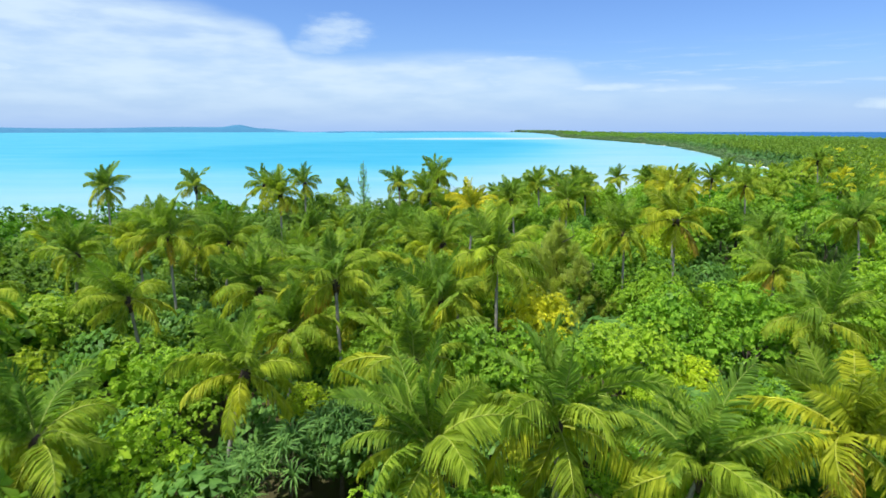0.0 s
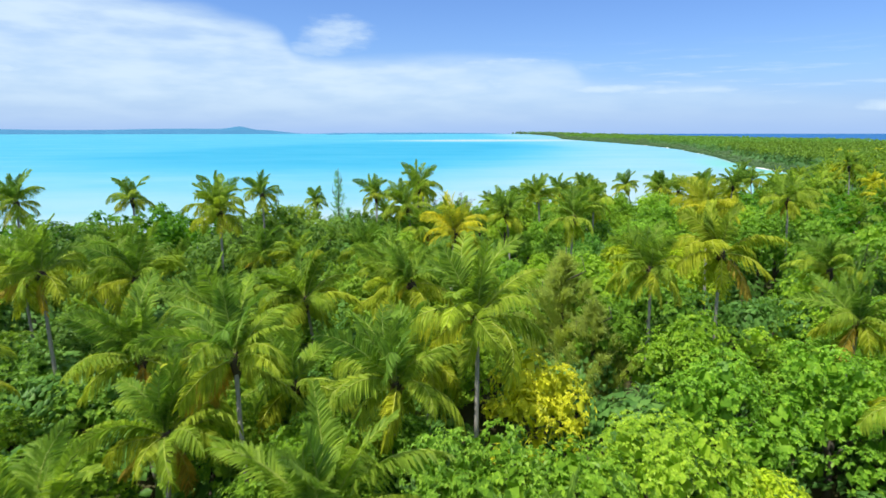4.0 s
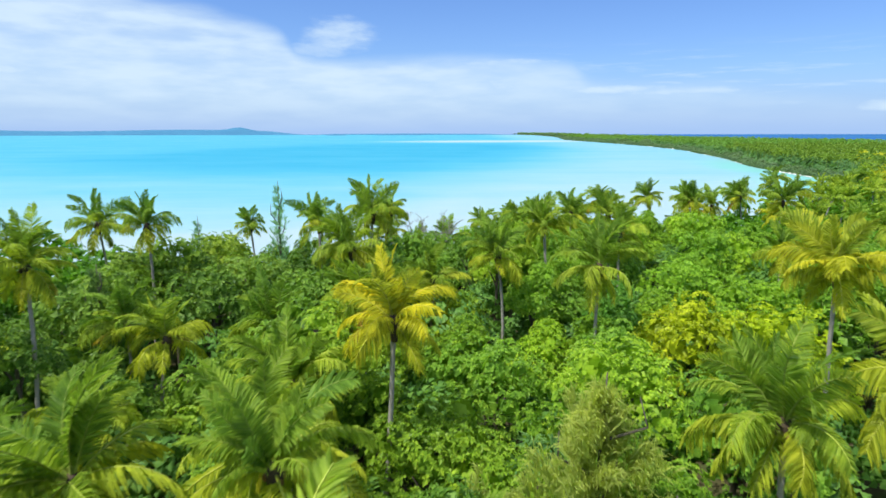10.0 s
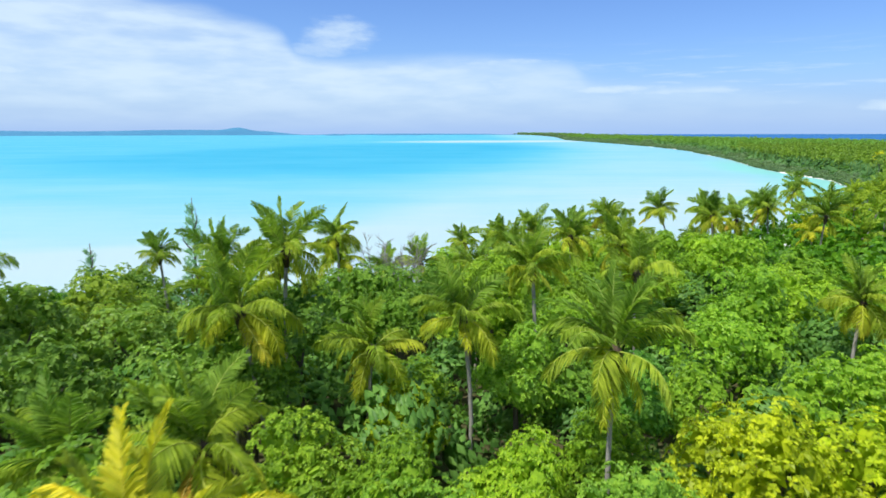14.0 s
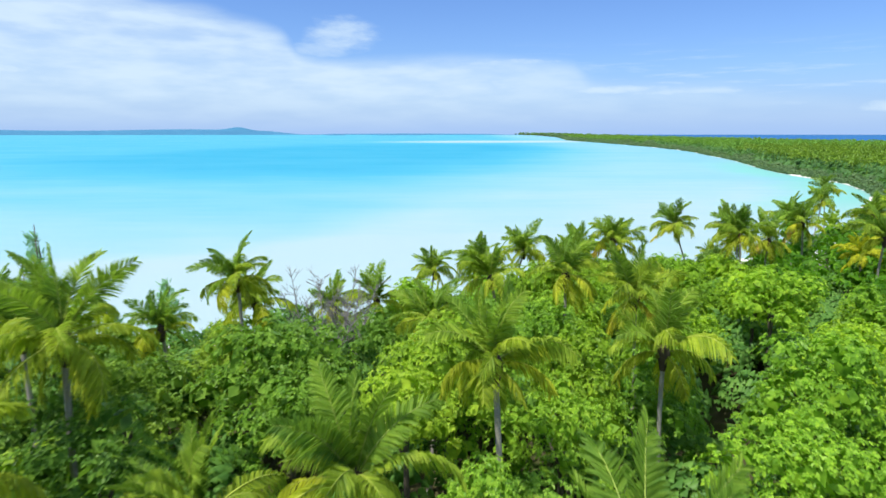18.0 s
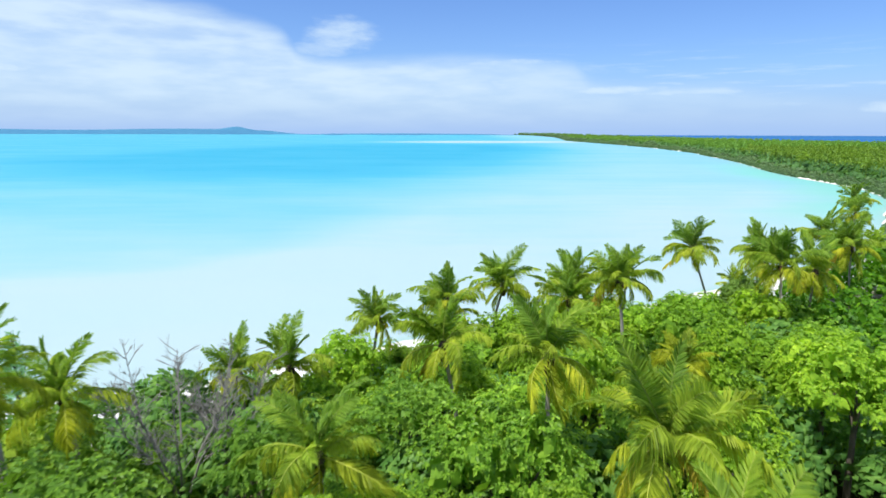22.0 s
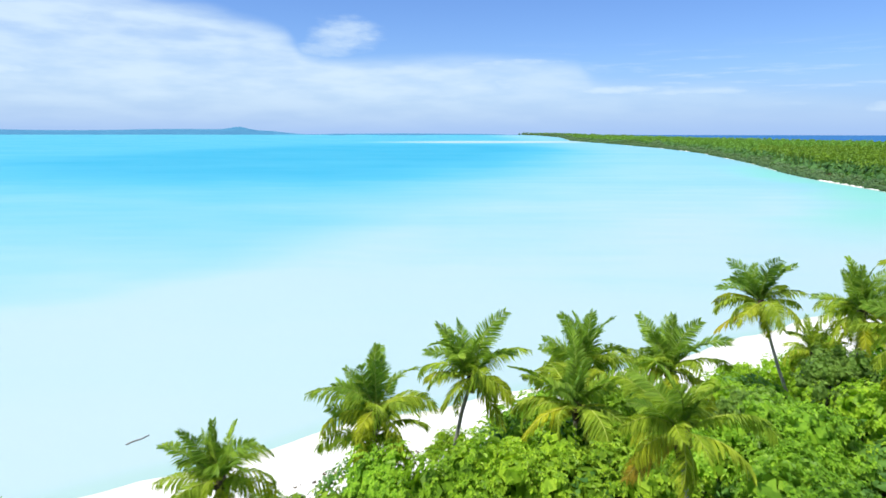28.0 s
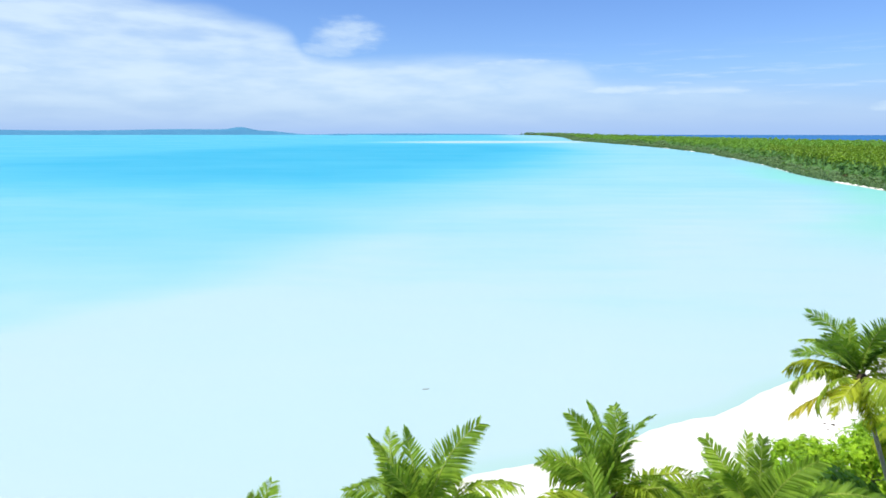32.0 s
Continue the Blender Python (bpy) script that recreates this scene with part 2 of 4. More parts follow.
def sand_material():
    mat, n = material("coral_sand")
    geo = n.tree.nodes.new("ShaderNodeNewGeometry")
    place = geo.outputs["Position"]
    grain = n.noise(place, 14.0, 4.0, 0.6)
    drift = n.noise(place, 0.5, 4.0, 0.6)
    parts = n.tree.nodes.new("ShaderNodeSeparateXYZ")
    n.plug(parts.inputs[0], place)
    height = n.math("ADD", parts.outputs[2], n.math("MULTIPLY", n.math("SUBTRACT", drift, 0.5), 0.5))
    dry = n.mix(drift, (0.66, 0.635, 0.60, 1), (0.76, 0.745, 0.72, 1))
    colour = n.mix(n.step(height, 0.22, 0.02), dry, (0.55, 0.53, 0.45, 1))
    litter = n.mix(grain, (0.035, 0.04, 0.012, 1), (0.10, 0.085, 0.04, 1))
    litter = n.mix(n.step(drift, 0.45, 0.7), litter, (0.05, 0.09, 0.015, 1))
    colour = n.mix(n.step(height, 1.5, 1.75), colour, litter)
    finish(n, principled(n, colour, 0.9, bump(n, n.math("ADD", grain, n.math("MULTIPLY", drift, 3.0)), 0.4, 0.05), 0.2))
    return mat


FROND = leaf_material("palm_frond_leaf", rough=0.45, glow=0.48, spread=0.35, spec=0.1)
LEAF = leaf_material("broad_leaf", rough=0.42, glow=0.42, spread=0.6, spec=0.16)
RIB = leaf_material("palm_midrib", rough=0.5, glow=0.1, spread=0.2, spec=0.2)
NEEDLE = leaf_material("casuarina_needle", rough=0.6, glow=0.55, spread=0.3)
FAR_LEAF = leaf_material("distant_foliage", rough=0.6, glow=0.45, spread=0.5)
PALM_BARK = bark_material("palm_bark", (0.16, 0.15, 0.125), (0.42, 0.395, 0.35), 6.0)
DARK_BARK = bark_material("palm_fibre", (0.03, 0.022, 0.015), (0.11, 0.08, 0.05), 9.0)
TREE_BARK = bark_material("tree_bark", (0.05, 0.042, 0.03), (0.15, 0.13, 0.10), 4.0)
GREY_WOOD = bark_material("bleached_wood", (0.13, 0.125, 0.11), (0.30, 0.29, 0.265), 5.0)
WATER = water_material()
SAND = sand_material()


# ---- mesh helpers ----
def mesh_of(name, verts, faces, mat, smooth=False):
    me = bpy.data.meshes.new(name)
    me.from_pydata([tuple(v) for v in verts], [], faces)
    me.materials.append(mat)
    if smooth:
        me.shade_smooth()
    return me


def part(name, me, parent, label="", m=None, colour=None):
    ob = new(name, me)
    ob.parent = parent
    if m is not None:
        ob.matrix_basis = m
    if colour is not None:
        ob.color = (*colour, 1)
    if label:
        tagged(ob, label)
    return ob


def tube(points, radii, sides=8, cap=True):
    """A tapered tube round a line of points; verts and faces."""
    verts, faces = [], []
    for i, (p, r) in enumerate(zip(points, radii)):
        p = Vector(p)
        a = Vector(points[min(i + 1, len(points) - 1)]) - Vector(points[max(i - 1, 0)])
        a.normalize()
        u = a.orthogonal().normalized() if i == 0 else (u - a * u.dot(a)).normalized()
        w = a.cross(u)
        for k in range(sides):
            g = 2 * math.pi * k / sides
            verts.append(p + r * (math.cos(g) * u + math.sin(g) * w))
    for i in range(len(points) - 1):
        for k in range(sides):
            a, b = i * sides + k, i * sides + (k + 1) % sides
            faces.append((a, b, b + sides, a + sides))
    if cap:
        faces.append(tuple(range(len(verts) - sides, len(verts))))
    return verts, faces


def merge(*pieces):
    verts, faces = [], []
    for v, f in pieces:
        off = len(verts)
        verts += list(v)
        faces += [tuple(i + off for i in face) for face in f]
    return verts, faces


# ---- plan: the shore of the lagoon, seen from above ----
LAGOON_SHORE = [(-900, -420), (-300, 10), (-200, 60), (-130, 118), (-75, 138), (-42, 151), (-20, 158.5), (-3, 165), (8, 172), (19, 179),
                (31, 185), (45, 191.5), (56, 197), (66, 203), (100, 226), (140, 262), (180, 315), (215, 365), (238, 415), (243, 446),
                (246, 478), (255, 523), (269, 578), (308, 696), (345, 850), (383, 1005), (412, 1200), (430, 1404), (442, 1700), (448, 1994),
                (450, 2310), (520, 2800), (560, 3138), (590, 3900), (520, 4700)]
OUTER_SHORE = [(720, 4700), (800, 3600), (850, 2500), (840, 1700), (780, 1200), (740, 1000), (690, 400), (560, -200), (500, -900), (-900, -900)]
SHOAL_EDGE = [(-900, 90), (-200, 175), (-36, 214), (-17, 245), (7, 334), (40, 464), (130, 710), (240, 1100), (330, 1800), (360, 4900)]


def line_distance(P, line):
    best = np.full(len(P), 1e9)
    for (ax, ay), (bx, by) in zip(line[:-1], line[1:]):
        d = np.array((bx - ax, by - ay), float)
        k = np.clip(((P[:, 0] - ax) * d[0] + (P[:, 1] - ay) * d[1]) / d.dot(d), 0, 1)
        best = np.minimum(best, np.hypot(P[:, 0] - ax - k * d[0], P[:, 1] - ay - k * d[1]))
    return best


def inside(P, ring):
    hit = np.zeros(len(P), bool)
    for (ax, ay), (bx, by) in zip(ring, ring[1:] + ring[:1]):
        cross = (ay > P[:, 1]) != (by > P[:, 1])
        if by != ay:
            hit ^= cross & (P[:, 0] < (bx - ax) * (P[:, 1] - ay) / (by - ay) + ax)
    return hit


LAND = LAGOON_SHORE + OUTER_SHORE


def inland(P):
    """Metres from the water's edge, positive on land."""
    P = np.atleast_2d(np.asarray(P, float))
    d = np.minimum(line_distance(P, LAGOON_SHORE), line_distance(P, OUTER_SHORE))
    d = np.where(inside(P, LAND), d, -d)
    wave = 0.7 * np.sin(P[:, 0] * 0.11 + 0.6) + 0.5 * np.sin(P[:, 0] * 0.31 + P[:, 1] * 0.13)
    return d + wave * np.clip(1 - np.abs(d) / 60, 0, 1)


def ground_height(P):
    d = inland(P)
    P = np.atleast_2d(np.asarray(P, float))
    d = np.where(d > 0, d * np.interp(P[:, 1], [205, 290], [1.0, 1.7]), d)
    d = np.where(d < 0, d * np.interp(P[:, 1], [300, 600], [1.0, 12.0]), d)
    return np.interp(d, [-80, -25, 0, 9, 14, 40, 90], [-3.0, -1.3, 0.0, 1.05, 1.65, 2.0, 2.2]) + far_rise(P)


def far_rise(P):
    """The sheets end at five kilometres; they rise a little towards their end, to where the true horizon stands."""
    P = np.atleast_2d(np.asarray(P, float))
    k = np.clip((np.hypot(P[:, 0], P[:, 1]) - 1900) / 3080, 0, 1)
    return 13.0 * k * k * (3 - 2 * k)


def spaced(stops):
    """Grid lines from (from, to, step) runs."""
    out = []
    for a, b, s in stops:
        out += list(np.arange(a, b, s))
    return np.array(out + [stops[-1][1]], float)


GX = spaced([(-4900, -900, 250), (-900, -300, 60), (-300, -100, 14), (-100, 130, 2.5), (130, 440, 7), (440, 900, 40), (900, 4900, 250)])
GY = spaced([(-1200, -200, 100), (-200, 90, 15), (90, 270, 2.5), (270, 600, 7), (600, 1500, 18), (1500, 3000, 50), (3000, 4980, 90)])


def sheet(name, height, mat):
    X, Y = np.meshgrid(GX, GY)
    P = np.stack([X.ravel(), Y.ravel()], 1)
    z = height(P)
    nx, ny = len(GX), len(GY)
    i = (np.arange(ny - 1)[:, None] * nx + np.arange(nx - 1)[None]).ravel()
    quads = np.stack([i, i + 1, i + nx + 1, i + nx], 1)
    me = bpy.data.meshes.new(name)
    me.vertices.add(len(P))
    me.vertices.foreach_set("co", np.column_stack([P, z]).ravel())
    me.loops.add(quads.size)
    me.loops.foreach_set("vertex_index", quads.ravel().astype(np.int32))
    me.polygons.add(len(quads))
    me.polygons.foreach_set("loop_start", np.arange(0, quads.size, 4, dtype=np.int32))
    me.update(calc_edges=True)
    me.materials.append(mat)
    me.shade_smooth()
    return new(name, me), P


ground, _ = sheet("ground", ground_height, SAND)
tagged(ground, "low coral island of white sand and leaf litter", "ground", kind="structure")
water, WP = sheet("water", far_rise, WATER)
tagged(water, "calm turquoise lagoon, pale over sand and bluer where deep", "lagoon", kind="structure")
shore = -inland(WP)
out_at_sea = (~inside(WP, LAND)) & ((line_distance(WP, OUTER_SHORE) < line_distance(WP, LAGOON_SHORE)) | (WP[:, 1] > 4500))
left_of = ~inside(WP, SHOAL_EDGE + [(4900, 4900), (4900, -900), (-900, -900)])
shoal = line_distance(WP, SHOAL_EDGE) * np.where(left_of, 1, -1)
bar = np.clip(1.5 - np.hypot((WP[:, 0] - 0.35 * (WP[:, 1] - 2000) - 120) / 260, (WP[:, 1] - 2020) / 200), 0, 1)


def lagoon_depth(x, y, shoal, bar):
    """0 over the palest sand, 1 in the deepest blue: a sand shelf, its drop-off, the open lagoon and one deep basin."""
    shelf = np.interp(y, [205, 256, 320, 460, 700, 1100, 2000], [0.06, 0.15, 0.235, 0.36, 0.43, 0.48, 0.50]) - 0.08 * np.clip((x - 55) / 90, 0, 1)
    open_water = np.interp(y, [180, 215, 273, 316, 453, 688, 1200, 2200, 4000], [0.17, 0.24, 0.37, 0.46, 0.61, 0.70, 0.72, 0.70, 0.68])
    width = np.interp(y, [200, 260, 350, 600], [18, 34, 80, 240])
    k = np.clip((shoal + 0.35 * width) / width, 0, 1)
    k = k * k * (3 - 2 * k)
    b = np.clip(1.25 - np.hypot((x + 60) / 330, np.where(y < 760, (y - 760) / 300, (y - 760) / 900)), 0, 1)
    b = np.clip(b * 2.2, 0, 1)
    return shelf + (open_water - shelf) * k + 0.20 * b * b * (3 - 2 * b) * k - 0.65 * bar


depth = lagoon_depth(WP[:, 0], WP[:, 1], shoal, bar)
for key, values in (("shore", shore), ("ocean", out_at_sea.astype(float)), ("depth", depth)):
    field = water.data.attributes.new(key, "FLOAT", "POINT")
    field.data.foreach_set("value", values.astype(np.float32))


# ---- coconut palms ----
rnd = random.Random(7)


def frond_mesh(pitch, bend, length, pairs, width, seed, hang=0.5, twist=0.0):
    """One frond: an arching midrib with two hanging rows of leaflets, growing along +x and twisted towards its tip."""
    r = random.Random(seed)
    pts, ang, p = [], radians(pitch), Vector((0, 0, 0))
    steps = 10
    sway = r.uniform(-0.22, 0.22)
    for i in range(steps + 1):
        pts.append(p.copy())
        k = i / steps
        step = length / steps
        p = p + Vector((math.cos(ang) * step, sway * step * k, math.sin(ang) * step))
        ang -= radians(bend) / steps * (0.45 + 1.2 * k)
    rib = tube(pts, [0.05 * (1 - 0.85 * i / steps) + 0.006 for i in range(steps + 1)], 3, False)
    verts, faces = [], []
    for i in range(pairs):
        k = 0.14 + 0.86 * (i + 0.5) / pairs
        f = k * steps
        a = min(int(f), steps - 1)
        at = pts[a].lerp(pts[a + 1], f - a)
        along = (pts[a + 1] - pts[a]).normalized()
        side = Vector((-along.y, along.x, 0)).normalized()
        up = along.cross(side)
        g = radians(twist) * k + 0.25 * math.sin(k * 7 + seed)
        side, up = side * math.cos(g) + up * math.sin(g), up * math.cos(g) - side * math.sin(g)
        tuft = noise.noise(Vector((k * 11.0, seed * 0.37, 0.0)))
        size = length * 0.265 * min(1.0, 0.5 + 2.2 * (k - 0.14), 0.36 + 1.5 * (1.0 - k)) * r.uniform(0.82, 1.08)
        for s in (-1, 1):
            if r.random() < 0.03:
                continue
            lean = 0.55 + 0.75 * k * k + 0.35 * tuft + r.uniform(-0.12, 0.12)
            d = (side * s + along * lean + up * (0.28 - 0.25 * hang + 0.3 * tuft + r.uniform(-0.1, 0.1))).normalized()
            droop = hang * (0.85 + 0.5 * tuft) * r.uniform(0.75, 1.25)
            mid = at + d * size * 0.52 - Vector((0, 0, size * 0.14 * droop))
            tip = at + d * size * 0.90 - Vector((0, 0, size * 0.60 * droop))
            q = r.uniform(-0.95, 0.95) - 0.25 * s
            w = (along * math.cos(q) + along.cross(d).normalized() * math.sin(q)) * width * 0.5
            n = len(verts)
            verts += [at + w * 0.6, at - w * 0.6, mid - w, mid + w, tip]
            faces += [(n, n + 1, n + 2, n + 3), (n + 3, n + 2, n + 4)]
    return (verts, faces), rib


FROND_KINDS = {}
for kind, pitch, bend, hang, twist, reach in (("young", 83, 26, 0.12, 70, 3.8), ("high", 70, 50, 0.35, 55, 4.1), ("mid", 44, 98, 1.1, 50, 3.9), ("low", 10, 86, 1.5, 50, 3.6), ("old", -36, 42, 1.3, 30, 3.2)):
    FROND_KINDS[kind] = []
    for j, (d, b, turn) in enumerate(((0, 0, 1.0), (-9, 18, -1.0), (7, -14, -0.4), (-3, 30, 0.5), (4, 8, -1.6))):
        blades, rib = frond_mesh(pitch + d, bend + b, reach, 70, 0.088, 11 * pitch + j, hang, twist * turn)
        FROND_KINDS[kind].append((mesh_of("frond", *blades, FROND), mesh_of("midrib", *rib, RIB, True)))
    FROND_KINDS[kind + "_plain"] = [frond_mesh(pitch, bend, 0.95 * reach, 15, 0.36, 5 * pitch + j, hang, twist)[0] for j in range(2)]

GREEN, LIME, GOLD = (0.215, 0.345, 0.040), (0.32, 0.42, 0.038), (0.66, 0.59, 0.032)
OLD, BROWN = (0.40, 0.435, 0.03), (0.46, 0.30, 0.05)
WHORLS = (("young", 4), ("high", 7), ("mid", 7), ("low", 5), ("old", 3))
# how far a steady breeze leans each whorl towards -x, in radians
WIND = {"young": 0.30, "high": 0.26, "mid": 0.17, "low": 0.08, "old": 0.02}


def blend(a, b, k):
    return tuple(x + (y - x) * k for x, y in zip(a, b))


def nut_mesh():
    bm = bmesh.new()
    bmesh.ops.create_icosphere(bm, subdivisions=2, radius=0.13)
    verts = [Vector((v.co.x, v.co.y, v.co.z * 1.25)) for v in bm.verts]
    faces = [tuple(v.index for v in f.verts) for f in bm.faces]
    bm.free()
    return mesh_of("coconut", verts, faces, LEAF, True)


NUT = nut_mesh()
SHEATH = mesh_of("crown_fibre", *tube([(0, 0, -1.1), (0.02, 0, -0.5), (0, 0.02, 0.0), (0, 0, 0.35)], [0.17, 0.30, 0.36, 0.18], 8), DARK_BARK, True)


def trunk_line(base, top, r, bow=0.6):
    base, top = Vector(base), Vector(top)
    side = Vector((r.uniform(-bow, bow), r.uniform(-bow, bow), 0))
    return [base.lerp(top, k) + side * math.sin(math.pi * k) for k in (0, 0.04, 0.15, 0.35, 0.55, 0.75, 0.9, 1.0)]


def coconut_palm(x, y, z, tint=0.0, size=1.0, lean=None, fine=True, label=""):
    """tint 0 is green, 0.5 lime, 1 golden; z is the height of the crown's heart."""
    r = random.Random(int(x * 97 + y * 13) + 5)
    lean = lean or (r.uniform(-1.6, 1.6), r.uniform(-1.6, 1.6))
    ground_z = float(ground_height([(x + lean[0], y + lean[1])])[0]) - 0.15
    root = new("coconut_palm")
    root.location = (x + lean[0], y + lean[1], ground_z)
    line = trunk_line((0, 0, 0), (-lean[0], -lean[1], z - ground_z), r)
    radii = [0.30, 0.22, 0.17, 0.15, 0.14, 0.13, 0.13, 0.15]
    part("trunk", mesh_of("trunk", *tube(line, radii, 8), PALM_BARK, True), root)
    green = blend(GREEN, LIME, min(1, 2 * tint)) if tint < 0.5 else blend(LIME, GOLD, 2 * tint - 1)
    top = line[-1]
    if fine:
        turn = r.random() * 6.28
        tip = Euler((r.uniform(-0.16, 0.16), r.uniform(-0.05, 0.22), 0)).to_matrix().to_4x4()
        for kind, count in WHORLS:
            for i in range(count):
                turn += 2.399 + r.uniform(-0.25, 0.25)
                if r.random() < 0.05:
                    continue
                s = size * r.uniform(0.78, 1.14) * (0.9 if kind == "young" else 1)
                m = Matrix.Translation(top) @ tip @ Matrix.Rotation(-WIND[kind] * r.uniform(0.5, 1.5), 4, "Y") @ Matrix.Rotation(turn, 4, "Z") @ Euler((r.uniform(-0.45, 0.45), r.uniform(-0.22, 0.22), 0)).to_matrix().to_4x4() @ Matrix.Diagonal((s, s * r.choice((-1, 1)), s, 1))
                colour = blend(green, (0.13, 0.26, 0.042), r.uniform(0.15, 0.7)) if kind in ("young", "high") else blend(green, OLD, r.uniform(0.0, 0.35))
                if kind == "low":
                    colour = blend(green, OLD, r.uniform(0.25, 1.0))
                if kind == "old":
                    colour = blend(OLD, BROWN, r.random()) if r.random() < 0.22 else blend(green, OLD, r.uniform(0.3, 1.0))
                blades, rib = r.choice(FROND_KINDS[kind])
                part("midrib", rib, part("frond", blades, root, "", m, colour), "", None, blend(colour, (0.42, 0.42, 0.10), 0.3))
        part("crown_fibre", SHEATH, root, "dark fibrous sheath", Matrix.Translation(top))
        for i in range(4):
            g = i * 1.6 + r.random()
            part("coconut", NUT, root, "", Matrix.Translation(top + Vector((0.3 * math.cos(g), 0.3 * math.sin(g), -0.22 - 0.15 * (i % 2)))), r.choice(((0.14, 0.16, 0.03), (0.20, 0.13, 0.05))))
    else:
        m = Matrix.Translation(top) @ Euler((0, 0, r.random() * 6.28)).to_matrix().to_4x4() @ Matrix.Diagonal((size, size, size, 1))
        part("crown", r.choice(PLAIN_CROWNS), root, "", m, green)
    if not label:
        label = ("coconut palm with deep green arching fronds above the canopy" if tint < 0.3 else
                 "coconut palm with yellow-green fronds above the canopy" if tint < 0.75 else "coconut palm with golden yellow fronds among green trees")
    return tagged(root, label, "palm tree", "coconut palms")


def plain_crown(seed):
    r = random.Random(seed)
    pieces, turn = [], 0
    for kind, count in (("young", 2), ("high", 5), ("mid", 6), ("low", 5), ("old", 2)):
        for i in range(count):
            turn += 2.399 + r.uniform(-0.3, 0.3)
            v, f = r.choice(FROND_KINDS[kind + "_plain"])
            m = Euler((r.uniform(-0.1, 0.1), 0, turn)).to_matrix() * r.uniform(0.85, 1.1)
            pieces.append(([m @ p for p in v], f))
    return merge(*pieces)


PLAIN_CROWNS = [mesh_of("crown", *plain_crown(s), FROND) for s in (3, 4, 5)]

